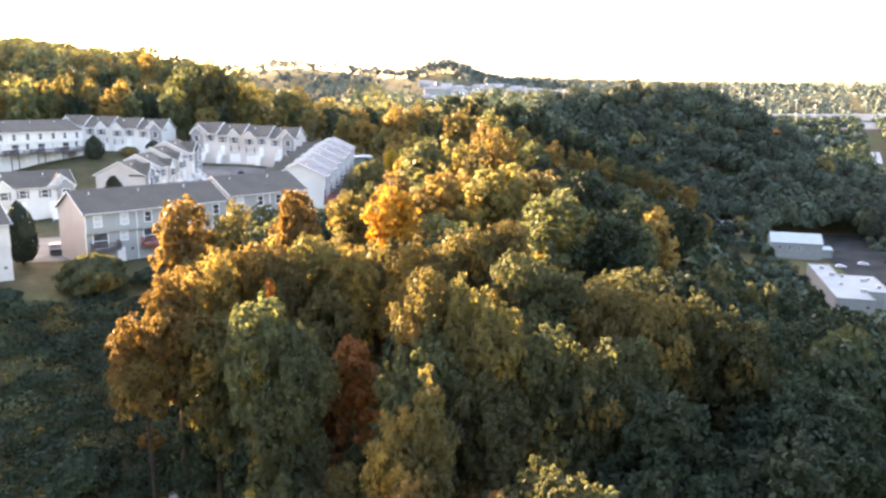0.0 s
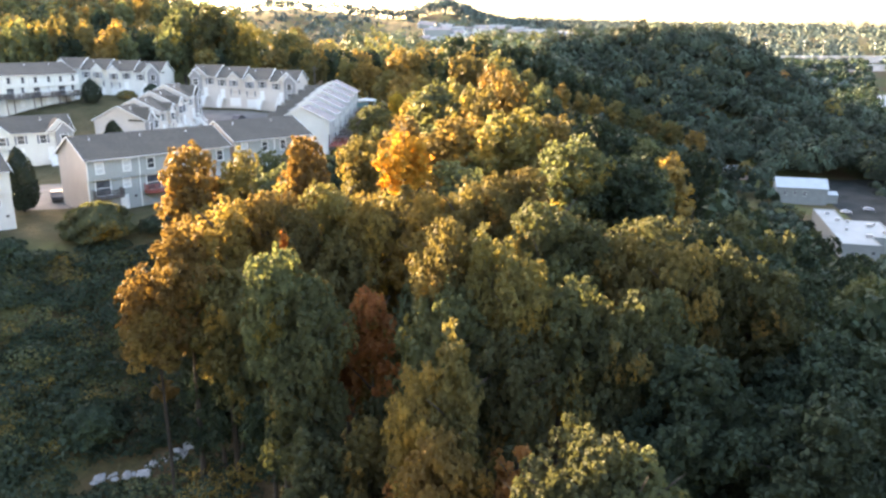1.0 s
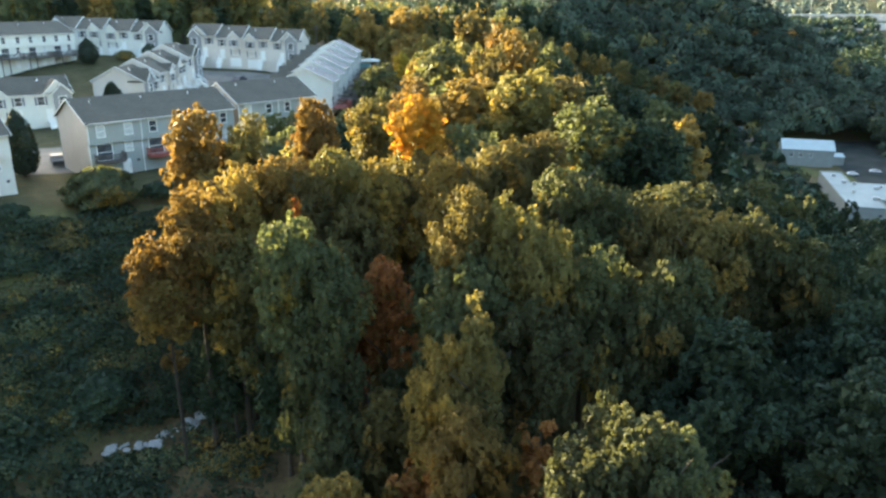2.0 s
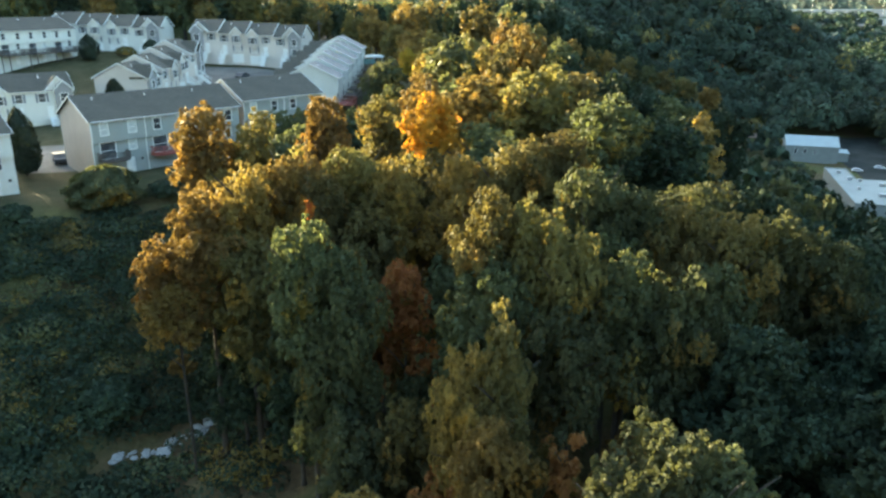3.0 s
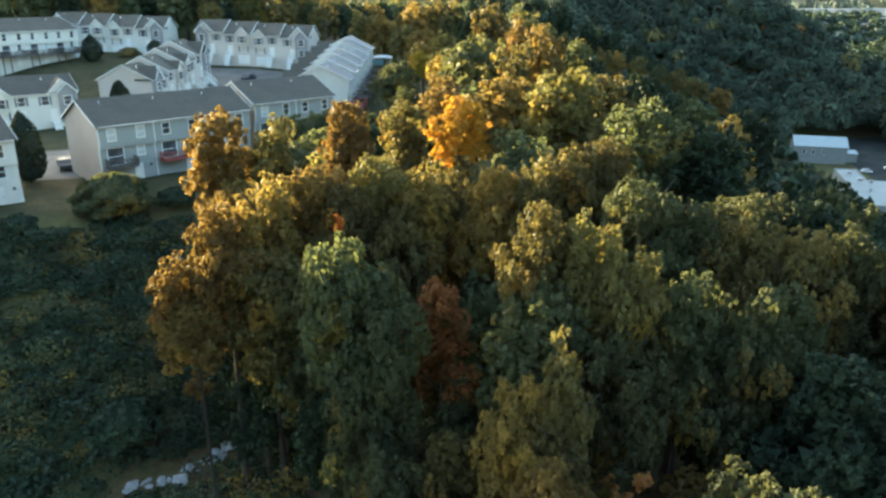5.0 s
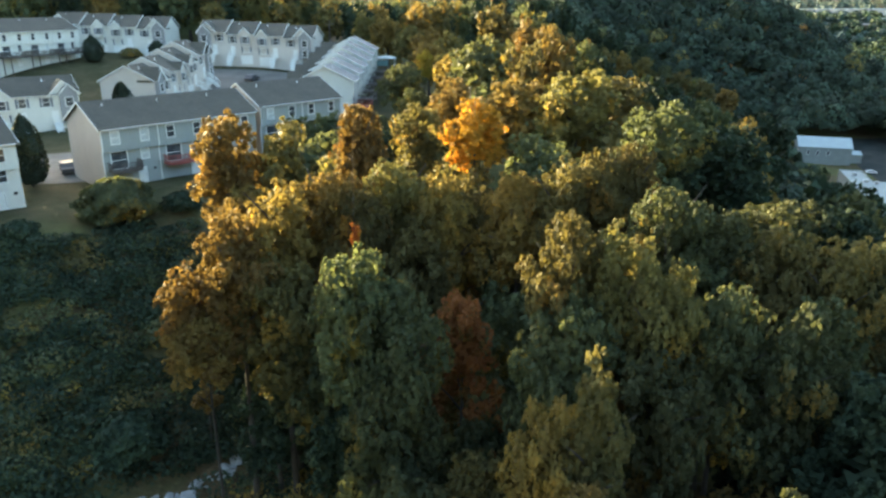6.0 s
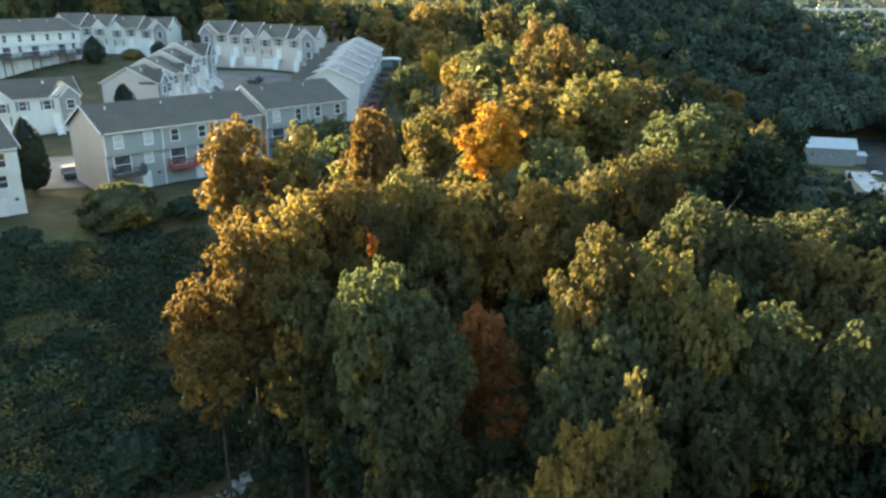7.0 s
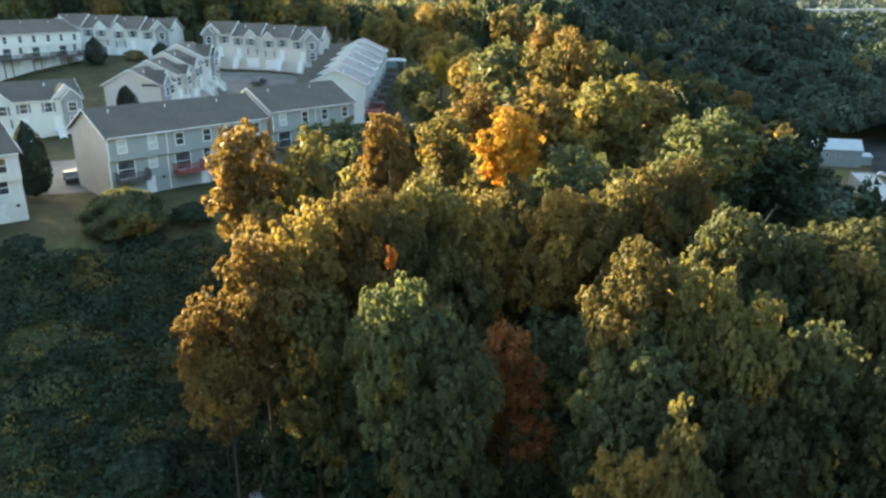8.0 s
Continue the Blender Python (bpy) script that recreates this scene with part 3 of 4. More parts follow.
tree(-27.5, 207.0, 37.0, 4.6, "olive", grade="mid", half=6.0)
tree(-12.5, 131.0, 26.5, 3.2, "green", grade="mid", half=4.0)
tree(-6.0, 50.3, 15.5, 2.6, "green", grade="fill", half=4.5)
tree(-3.6, 51.5, 16.5, 2.6, "green", grade="fill", half=5.0)

# ---- rows of townhouses ----
UNIT, DEEP, RISE = 6.95, 10.3, 2.6


def wall_cells(s, x0, x1, z0, z1, y0, y1, holes):
    """A wall slab between y0 and y1 with rectangular openings (x0, x1, z0, z1)."""
    xs = sorted({x0, x1, *[min(max(v, x0), x1) for o in holes for v in o[:2]]})
    zs = sorted({z0, z1, *[min(max(v, z0), z1) for o in holes for v in o[2:]]})
    for a, b in zip(xs, xs[1:]):
        for c, d in zip(zs, zs[1:]):
            mx, mz = (a + b) / 2, (c + d) / 2
            if not any(o[0] < mx < o[1] and o[2] < mz < o[3] for o in holes):
                s.box(a, y0, c, b, y1, d)


CACHE = {}


def kept(key, build):
    if key not in CACHE:
        CACHE[key] = build()
    return CACHE[key]


def window(row, x, y, z, w, tall, blind=False, shutters=False, name="window"):
    """A double-hung window set in its opening; x, z: lower left corner of the opening, y: the wall's face."""
    def frame_shape():
        s = Shape()
        t = 0.11
        s.box(-t, -0.05, -t, 0, 0.10, tall + t).box(w, -0.05, -t, w + t, 0.10, tall + t)
        s.box(0, -0.05, tall, w, 0.10, tall + t).box(-0.03, -0.08, -t, w + 0.03, 0.10, 0)
        s.box(0, 0.01, tall / 2 - 0.035, w, 0.09, tall / 2 + 0.035)
        return s.mesh("window", TRIM)
    fr = part(name, kept(("win", w, tall), frame_shape), None, row, at=pose(x, y, z))
    pane = kept(("pane", w, tall, blind), lambda: Shape().box(0, 0.05, 0, w, 0.07, tall / 2).mesh("pane", BLIND if blind else GLASS))
    part("pane", pane, None, fr, at=pose(0, 0, 0))
    part("pane", kept(("pane", w, tall, False), lambda: Shape().box(0, 0.05, 0, w, 0.07, tall / 2).mesh("pane", GLASS)) if not blind else pane, None, fr, at=pose(0, -0.012, tall / 2))
    if shutters:
        def sh():
            s = Shape().box(0, -0.05, -0.05, 0.34, 0, tall + 0.05)
            for k in range(7):
                s.box(0.04, -0.065, 0.04 + k * tall / 7, 0.30, -0.05, 0.04 + (k + 0.7) * tall / 7)
            return s.mesh("shutter", SHUTTER)
        me = kept(("shutter", tall), sh)
        part("shutter", me, None, fr, "dark louvred shutter", at=pose(-0.47, 0, 0))
        part("shutter", me, None, fr, "dark louvred shutter", at=pose(w + 0.13, 0, 0))
    return fr


def door(row, x, y, z, w=0.92, tall=2.03):
    def shape():
        s = Shape().box(-0.1, -0.05, 0, 0, 0.1, tall + 0.1).box(w, -0.05, 0, w + 0.1, 0.1, tall + 0.1).box(0, -0.05, tall, w, 0.1, tall + 0.1)
        s.box(0, 0.02, 0, w, 0.07, tall)
        for a, b in ((0.12, 0.9), (1.05, 1.9)):
            s.box(0.14, 0.0, a, w / 2 - 0.05, 0.02, b).box(w / 2 + 0.05, 0.0, a, w - 0.14, 0.02, b)
        return s.mesh("door", TRIM)
    d = part("door", kept(("door", w, tall), shape), None, row, "white panelled door", at=pose(x, y, z))
    part("door_handle", kept("knob", lambda: Shape().box(-0.03, -0.06, -0.03, 0.03, 0.02, 0.03).mesh("door_handle", DARK)), None, d, at=pose(w - 0.1, 0, 1.0))
    return d


def slab_roof(x0, x1, y0, y1, eave, ridge, t=0.16, out=0.32):
    """Two sloping slabs with an overhang at the eaves."""
    ym = (y0 + y1) / 2
    k = (ridge - eave) / (ym - y0)
    s = Shape()
    s.prism([(y0 - out, eave - k * out), (ym, ridge), (ym, ridge + t), (y0 - out, eave - k * out + t)], "x", x0, x1)
    s.prism([(ym, ridge), (y1 + out, eave - k * out), (y1 + out, eave - k * out + t), (ym, ridge + t)], "x", x0, x1)
    return s


def rake_board(y0, y1, eave, ridge, out=0.32, t=0.05):
    ym = (y0 + y1) / 2
    k = (ridge - eave) / (ym - y0)
    lo = eave - k * out
    prof = [(y0 - out, lo - 0.03), (ym, ridge - 0.03), (y1 + out, lo - 0.03), (y1 + out, lo + 0.19), (ym, ridge + 0.19), (y0 - out, lo + 0.19)]
    s = Shape()
    s.prism([prof[0], prof[1], prof[4], prof[5]], "x", 0, t)
    s.prism([prof[1], prof[2], prof[3], prof[4]], "x", 0, t)
    return s


def deck(row, x0, x1, y, z, reach, material, stilts, label, bow=0.72):
    """A timber balcony with bowed front, rail and balusters."""
    s = Shape()
    mid = (x0 + x1) / 2
    outline = [(x0, y), (x1, y), (x1, y - reach * bow), (mid + (x1 - x0) * 0.22, y - reach), (mid - (x1 - x0) * 0.22, y - reach), (x0, y - reach * bow)]
    s.prism(outline, "z", z - 0.22, z)
    dk = part("deck", s, material, row, label)
    edge = [outline[1], *outline[2:], outline[0]]
    r = Shape()
    for a, b in zip(edge, edge[1:]):
        A, B = Vector((*a, z)), Vector((*b, z))
        r.tube([A + Vector((0, 0, 0.95)), B + Vector((0, 0, 0.95))], [0.06, 0.06], 4)
        r.tube([A + Vector((0, 0, 0.12)), B + Vector((0, 0, 0.12))], [0.04, 0.04], 4)
        n = max(2, int((B - A).length / 0.2))
        for k in range(n):
            p = A.lerp(B, k / n)
            w = 0.055 if k == 0 else 0.026
            bar = kept(("bar", w, material.name), lambda: Shape().box(-w, -w, 0, w, w, 0.95).mesh("baluster", material))
            part("baluster", bar, None, dk, at=pose(p.x, p.y, z))
    part("railing", r, material, dk)
    if stilts:
        for px in (x0 + 0.2, x1 - 0.2):
            part("post", Shape().box(px - 0.08, y - reach * bow, z - 4.2, px + 0.08, y - reach * bow + 0.16, z - 0.22), material, dk)
    return dk


def roof_vent(row, x, y, z):
    s = Shape().tube([(x, y, z - 0.3), (x, y, z + 0.45)], [0.07, 0.07], 8).box(x - 0.16, y - 0.16, z - 0.15, x + 0.16, y + 0.16, z + 0.02)
    part("vent_pipe", s, TRIM, row)


def gable_bay(row, x0, x1, z0, eave, face, material, reach=0.6):
    """A projecting bay with its own little gable, facing the row's front; its roof runs back into the main slope."""
    xm, rise = (x0 + x1) / 2, (x1 - x0) * 0.50
    b = Shape()
    b.prism([(x0, z0), (x1, z0), (x1, eave), (xm, eave + rise), (x0, eave)], "y", face - reach, face + 0.02)
    bay = part("bay", b, material, row)
    r = Shape()
    k, o, back = rise / ((x1 - x0) / 2), 0.28, face + 3.2
    for sgn in (-1, 1):
        xe = xm + sgn * ((x1 - x0) / 2 + o)
        ze = eave - k * o
        prof = [(xm, eave + rise), (xe, ze), (xe, ze + 0.13), (xm, eave + rise + 0.13)]
        r.prism(prof, "y", face - reach - 0.25, back)
    part("bay_roof", r, ROOF_GREY, bay)
    t = Shape()
    for sgn in (-1, 1):
        xe = xm + sgn * ((x1 - x0) / 2 + o)
        ze = eave - k * o
        t.prism([(xm, eave + rise - 0.16), (xe, ze - 0.16), (xe, ze + 0.15), (xm, eave + rise + 0.15)], "y", face - reach - 0.30, face - reach - 0.252)
    part("gable_trim", t, TRIM, bay)
    return bay


def unit_back(row, k, x, z, top, wall, deckmat, stilts, jut=0.35, blind=()):
    """The garden side of one house: jutting upper floor, sliding door onto a deck, cellar door."""
    up = top - 2.65
    mid = up - 2.35
    tops = [(x + 1.15, x + 2.1, z + up + 0.75, z + up + 2.15), (x + 4.75, x + 5.7, z + up + 0.75, z + up + 2.15)]
    lows = [(x + 1.0, x + 2.9, z + mid, z + mid + 2.05), (x + 4.7, x + 5.6, z + mid + 0.85, z + mid + 2.15), (x + 4.15, x + 5.05, z + mid - 2.3, z + mid - 0.3)]
    s = Shape()
    wall_cells(s, x, x + UNIT, z + up, z + top, -jut, -jut + 0.2, tops)
    wall_cells(s, x, x + UNIT, z - 4, z + up, 0, 0.2, lows)
    s.box(x, -jut, z + up - 0.18, x + UNIT, 0.0, z + up)
    part("wall", s, wall, row)
    for i, o in enumerate(tops):
        window(row, o[0], -jut, o[2], o[1] - o[0], o[3] - o[2], blind=(k * 2 + i) in blind)
    o = lows[0]
    window(row, o[0], 0, o[2], o[1] - o[0], o[3] - o[2], name="sliding_door")
    o = lows[1]
    window(row, o[0], 0, o[2], o[1] - o[0], o[3] - o[2], blind=(k % 2 == 0))
    o = lows[2]
    door(row, o[0], 0, o[2], o[1] - o[0], o[3] - o[2])
    deck(row, x + (0.1 if stilts else 0.45), x + (5.6 if stilts else 4.1), 0, z + mid - 0.05, 3.2 if stilts else 1.9, deckmat, stilts,
         "red-stained timber deck" if deckmat is DECK_RED else "weathered grey timber deck", 0.98 if stilts else 0.72)
    part("wall_vent", Shape().box(x + 6.0, -0.06, z + mid - 0.7, x + 6.35, 0, z + mid - 0.4), DARK, row)
    part("downspout", Shape().box(x - 0.06, -jut - 0.1, z + up - 0.1, x + 0.06, -jut, z + top).box(x - 0.06, -0.1, z - 0.5, x + 0.06, 0, z + up - 0.1), TRIM, row)


def unit_front(row, k, n, x, z, top, wall):
    """The street side of one house: garage, steps to the door, shuttered windows, gabled bays."""
    end = 1 if k == n - 1 else (-1 if k == 0 else 0)
    up, mid = top - 2.5, top - 4.85
    flip = k % 2 == 1
    gx = 3.2 if flip else 0.75
    dx = 1.0 if flip else 4.4
    wx = 0.9 if flip else 4.5
    bay_x0 = {1: 3.85, -1: 0.25, 0: 3.5 if flip else 0.7}[end]
    if end:
        wx = 1.2 if end == 1 else 4.6
        dx = 2.4 if end == 1 else 3.5
        gx = 3.3 if end == 1 else 0.4
    holes = [(x + wx, x + wx + 1.1, z + up + 0.55, z + up + 2.0), (x + dx, x + dx + 0.95, z + mid, z + mid + 2.05)]
    s = Shape()
    wall_cells(s, x, x + UNIT, z - 3, z + top, 0, 0.2, holes + [(x + gx, x + gx + 2.9, z, z + 2.1)])
    part("wall", s, wall, row)
    window(row, holes[0][0], 0, holes[0][2], 1.1, 1.45, shutters=True)
    door(row, holes[1][0], 0, holes[1][2], 0.95, 2.05)
    garage = part("garage_door", Shape().box(x + gx, 0.06, z - 0.2, x + gx + 2.9, 0.12, z + 2.1), TRIM, row, "white panelled garage door")
    panel = kept("garage_panel", lambda: Shape().box(0, 0.04, 0, 0.56, 0.0598, 0.44).mesh("panel", TRIM))
    for q in range(4):
        for c in range(4):
            part("panel", panel, None, garage, at=pose(x + gx + 0.1 + c * 0.71, 0, z + 0.06 + q * 0.52))
    part("porch_floor", Shape().box(x + dx - 0.2, -1.0, z + mid - 0.2, x + dx + 1.2, -0.002, z + mid), TRIM, row)
    stair_at(row, x + dx - 0.1, z, mid)
    if end:
        bay = gable_bay(row, x + bay_x0, x + bay_x0 + 2.85, z + mid - 0.1, z + top + 0.25, 0, SIDE_SLATE, 0.55)
        bw, by = 2.85, -0.55
        k0, k1 = x + bay_x0 - (1.5 if end == 1 else 0.1), x + bay_x0 + 2.85 + (0.1 if end == 1 else 1.5)
        gable_bay(row, k0, k1, z + top - 0.1, z + top + 0.05, 0, wall, 0.12)
    else:
        bay = gable_bay(row, x + bay_x0, x + bay_x0 + 2.5, z + up - 0.25, z + top + 0.2, 0, wall, 0.6)
        bw, by = 2.5, -0.6
    window(row, x + bay_x0 + bw / 2 - 0.6, by - 0.08, z + up + 0.5, 1.2, 1.4, shutters=not end)
    if end:
        window(row, x + bay_x0 + bw / 2 - 0.6, by - 0.08, z + mid + 0.55, 1.2, 1.35)
    else:
        window(row, x + bay_x0 + bw / 2 - 0.75, 0, z + mid + 0.7, 1.5, 1.25, shutters=True)


def stair_at(row, x, z, z_top, w=0.95):
    n = max(4, round(z_top / 0.18))
    r = Shape()
    # one stepped block between the rails
    prof = [(-0.98, z + z_top - 0.4), (-0.98, z + z_top)]
    for k in range(n - 1, -1, -1):
        prof += [(-0.20 * (n - k) - 0.98, z + z_top * (k + 1) / n), (-0.20 * (n - k) - 0.98, z + z_top * k / n)]
    prof[-1] = (prof[-1][0], z - 0.2)
    prof.append((prof[-1][0] + 0.3, z - 0.2))
    st = part("stair", Shape().prism(prof, "x", x, x + w), TRIM, row, "white timber steps")
    for sx in (x, x + w):
        a, b = Vector((sx, -0.20 * n - 0.98, z + 0.1)), Vector((sx, -0.98, z + z_top))
        up = Vector((0, 0, 0.95))
        r.tube([a + up, b + up, Vector((sx, 0, z + z_top)) + up], [0.06, 0.06, 0.06], 4)
        for k in range(0, n + 1, 2):
            p = a.lerp(b, k / n)
            bar = kept("stair_bar", lambda: Shape().box(-0.035, -0.035, 0, 0.035, 0.035, 0.95).mesh("baluster", TRIM))
            part("baluster", bar, None, st, at=pose(p.x, p.y, p.z))
    part("railing", r, TRIM, st)


def wing(row, x, z, tall, roofmat, wall):
    """A gabled wing on the street side, its roof running back into the main slope."""
    w, y0, y1 = 3.6, DEEP - 4.0, DEEP + 1.6
    s = Shape().prism([(x, z - 3), (x + w, z - 3), (x + w, z + tall), (x + w / 2, z + tall + 1.5), (x, z + tall)], "y", DEEP + 0.002, y1)
    wg = part("wing", s, wall, row)
    r = Shape()
    for sgn in (-1, 1):
        xe = x + w / 2 + sgn * (w / 2 + 0.25)
        r.prism([(x + w / 2, z + tall + 1.5), (xe, z + tall - 0.2), (xe, z + tall - 0.05), (x + w / 2, z + tall + 1.65)], "y", y0, y1 + 0.3)
    part("wing_roof", r, roofmat, wg)


def townhouses(x, y, eave, heading, n, tall, step, kind, wall, gable_wall, roofmat, label, decks=(), stilts=False, blind=(), rear_wings=False):
    """A row of n houses. (x, y, eave): the first corner of the visible eave; heading: radians; step: rise from house to house."""
    base = eave - tall
    row = thing("townhouse_row", pose(x, y, base, 0, 0, math.degrees(heading)), label, "row house", "townhouse rows")
    for k in range(n):
        x0, z = k * UNIT, k * step
        jut = 0.35 if kind == "back" else 0.0
        if kind == "back":
            unit_back(row, k, x0, z, tall, wall, decks[k % len(decks)], stilts, blind=blind)
        else:
            unit_front(row, k, n, x0, z, tall, wall)
        # plain far side and party walls
        part("rear_wall", Shape().box(x0, DEEP - 0.2, z - 3, x0 + UNIT, DEEP, z + tall), wall, row)
        for ends, gx in ((k == 0 or step > 0.1, x0), (True, x0 + UNIT - 0.2)):
            if ends:
                g = Shape().prism([(0.201, z - 4), (DEEP - 0.201, z - 4), (DEEP - 0.201, z + tall), (DEEP / 2, z + tall + RISE - 0.05), (0.201, z + tall + 0.05 - 0.05)], "x", gx + 0.001, gx + 0.199)
                if kind == "back":
                    g.box(gx + 0.002, -0.348 + 0.2, z + tall - 2.65, gx + 0.198, 0.201, z + tall - 0.02)
                part("gable_wall", g, gable_wall, row)
        roof = part("roof", slab_roof(x0 - (0.3 if k == 0 else 0), x0 + UNIT + (0.3 if k == n - 1 else 0), -jut, DEEP, z + tall, z + tall + RISE), roofmat, row)
        rb = kept(("rake", jut, tall), lambda: rake_board(-jut, DEEP, tall, tall + RISE).mesh("rake_trim", TRIM))
        if k == 0 or abs(step) > 0.1:
            part("rake_trim", rb, None, roof, at=pose(x0 - (0.352 if k == 0 else 0.052), 0, z))
        if k == n - 1 or abs(step) > 0.1:
            part("rake_trim", rb, None, roof, at=pose(x0 + UNIT + (0.302 if k == n - 1 else 0.002), 0, z))
        kk = RISE / (DEEP / 2)
        part("gutter", Shape().box(x0, -jut - 0.46, z + tall - kk * 0.32 + 0.02, x0 + UNIT, -jut - 0.33, z + tall - kk * 0.32 + 0.12), TRIM, roof)
        roof_vent(row, x0 + 2.2, DEEP * 0.36, z + tall + RISE * 0.72 + 0.16)
        if rear_wings:
            wing(row, x0 + 0.5, z, tall, ROOF_GREY, wall)
    return row


townhouses(-48.49, 96.52, 25.7, 0.79, 3, 7.0, 0.0, "back", SIDE_GREY, SIDE_BEIGE, ROOF_GREY,
           "grey-sided row of townhouses with dark shingle roof and rear decks", (DECK_WOOD, DECK_RED, DECK_WOOD), blind=(0, 1))
townhouses(-33.4, 112.6, 26.2, 0.79, 2, 7.0, 0.0, "back", SIDE_GREY, SIDE_BEIGE, ROOF_GREY,
           "grey-sided pair of townhouses stepped up from the next row", (DECK_WOOD, DECK_RED), blind=(0,))
townhouses(-24.6, 148.0, 25.9, 1.54, 6, 6.4, 0.7, "back", SIDE_WHITE, SIDE_WHITE, ROOF_PALE,
           "white townhouse row stepping uphill with pale roofs and white edges", (DECK_RED, DECK_WOOD, DECK_WOOD, DECK_WOOD, DECK_WOOD, DECK_WOOD), stilts=True, rear_wings=True)
townhouses(-66.09, 192.0, 33.0, -0.10, 4, 7.0, -0.44, "front", SIDE_CREAM, SIDE_CREAM, ROOF_GREY,
           "cream townhouse row with gabled bays, shutters and white garage doors")
townhouses(-103.7, 197.6, 34.8, 0.01, 4, 6.6, -0.37, "front", SIDE_WHITE, SIDE_WHITE, ROOF_GREY,
           "white townhouse row with gabled bays below a wooded hill")
townhouses(-60.34, 146.1, 26.2, 1.49, 4, 6.6, 1.07, "front", SIDE_CREAM, SIDE_CREAM, ROOF_GREY,
           "cream townhouse row stepping uphill, its plain gable end turned outward")
townhouses(-104.4, 114.2, 25.2, 0.65, 6, 7.6, -0.05, "front", SIDE_WHITE, SIDE_WHITE, ROOF_GREY,
           "white townhouse row with dark roof, gabled bays and white steps")
townhouses(-73.88, 69.34, 25.6, 0.79, 4, 7.2, 0.0, "back", SIDE_WHITE, SIDE_WHITE, ROOF_GREY,
           "white townhouse row with rear decks beside a dark cypress", (DECK_WOOD,))
townhouses(-105.62, 165.77, 33.8, 1.16, 4, 8.4, 0.0, "back", SIDE_WHITE, SIDE_WHITE, ROOF_GREY,
           "long white townhouse row with timber decks on posts", (DECK_WOOD,), stilts=True)

# ---- drives, lawns and the valley road, laid on the land ----
def draped(name, outline_fn, nu, nv, lift, material, label, category):
    """A sheet over the land: outline_fn(u, v) gives (x, y) for u, v in 0..1."""
    v, f = [], []
    for j in range(nv + 1):
        for i in range(nu + 1):
            x, y = outline_fn(i / nu, j / nv)
            v.append((x, y, h(x, y) + lift))
    m = nu + 1
    for j in range(nv):
        for i in range(nu):
            a = j * m + i
            f.append((a, a + 1, a + m + 1, a + m))
    me = mesh_from(name, v, f, [material], smooth=True)
    return tagged(new(name, me), label, category, kind="structure")


def quad_fn(a, b, c, d):
    a, b, c, d = map(Vector, (a, b, c, d))
    return lambda u, v: tuple((a.lerp(b, u)).lerp(d.lerp(c, u), v))


draped("driveway", quad_fn((-84, 92), (-50, 102), (-58, 120), (-100, 112)), 30, 20, 0.12, DRIVE, "worn grey drive between the houses", "driveway")
draped("car_park", quad_fn((-52, 140), (-34, 134), (-36, 186), (-62, 188)), 30, 40, 0.12, DRIVE, "worn grey court in front of the cream houses", "car park")


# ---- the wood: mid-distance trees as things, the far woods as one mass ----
def on_terrace(x, y):
    d = (x + 48) * 0.72 - (y - 96) * 0.70
    if x < -113:
        return False
    return (d < 6 and y < 208 and x < (-6 if y < 128 else -8 if y < 168 else -14)) or (x < -27 and y < 96)


def in_valley_yard(x, y):
    road = abs((x - 209) * 0.892 - (y - 289) * 0.452) < 10 and y > 285
    yard = 130 + 0.31 * (y - 240) < x < 172 + 0.36 * (y - 240) and 232 < y < 388
    shed_side = 140 < x < 174 and 374 < y < 403
    return road or yard or shed_side


def below_crest(x, y):
    """The highest that a treetop may reach on the near side of the spur, so that its crest stays clear."""
    if x < 18 or not 118 < y < 252:
        return 1000.0
    out = -6 + 230 * (x + 6) / (y - 8)
    crest = float(np.interp(out, (8, 37, 80, 86, 91, 97, 140), (37.2, 28.8, 13.8, 4.5, -2, -8, -24)))
    return 41 - (48 - crest) * (y - 8) / 230


rng = random.Random(7)
placed = [(o.matrix_world.translation.x, o.matrix_world.translation.y) for o in scene.objects if o.name.split(".")[0] == "tree"]
mids = singles = 0
tries = 0
while mids < 330 and tries < 20000:
    tries += 1
    y = 58 + 250 * rng.random() ** 0.9
    x = rng.uniform(-0.72 * y - 10, 0.72 * y + 14)
    if on_terrace(x, y) or in_valley_yard(x, y):
        continue
    gap = 5.2 if y < 120 else 6.0
    if any((x - a) ** 2 + (y - b) ** 2 < gap * gap for a, b in placed):
        continue
    g = h(x, y)
    tall = rng.uniform(15, 20)
    if x < -6 and 82 < y < 128:
        tall = min(tall, 25.5 - g)
    elif x < 24 and y < 112:
        tall = min(rng.uniform(13, 18), 29.5 - g)
    elif x < -4 and y < 200:
        tall = min(tall, 31.5 - g)
    elif -78 < x < 0:
        tall = min(tall, 39.5 - g)
    if x > 26:
        tall = min(tall, 44.0 - 0.262 * math.hypot(x, y) - g if x > 0.38 * y else 20)
    tall = min(tall, below_crest(x, y) - g)
    if tall < 5:
        continue
    # right of the ridge, shade is put into the choice of darker leaves
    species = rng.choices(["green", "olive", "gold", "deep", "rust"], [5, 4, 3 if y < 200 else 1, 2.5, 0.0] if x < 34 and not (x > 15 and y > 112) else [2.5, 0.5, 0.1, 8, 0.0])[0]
    wide, form = min(rng.uniform(3.6, 5.0), tall * 0.42), rng.choice(["round", "round", "spread", "tall"])
    if y < 178 and singles < 190:
        tree(x, y, g + tall, wide, species, form, "mid")
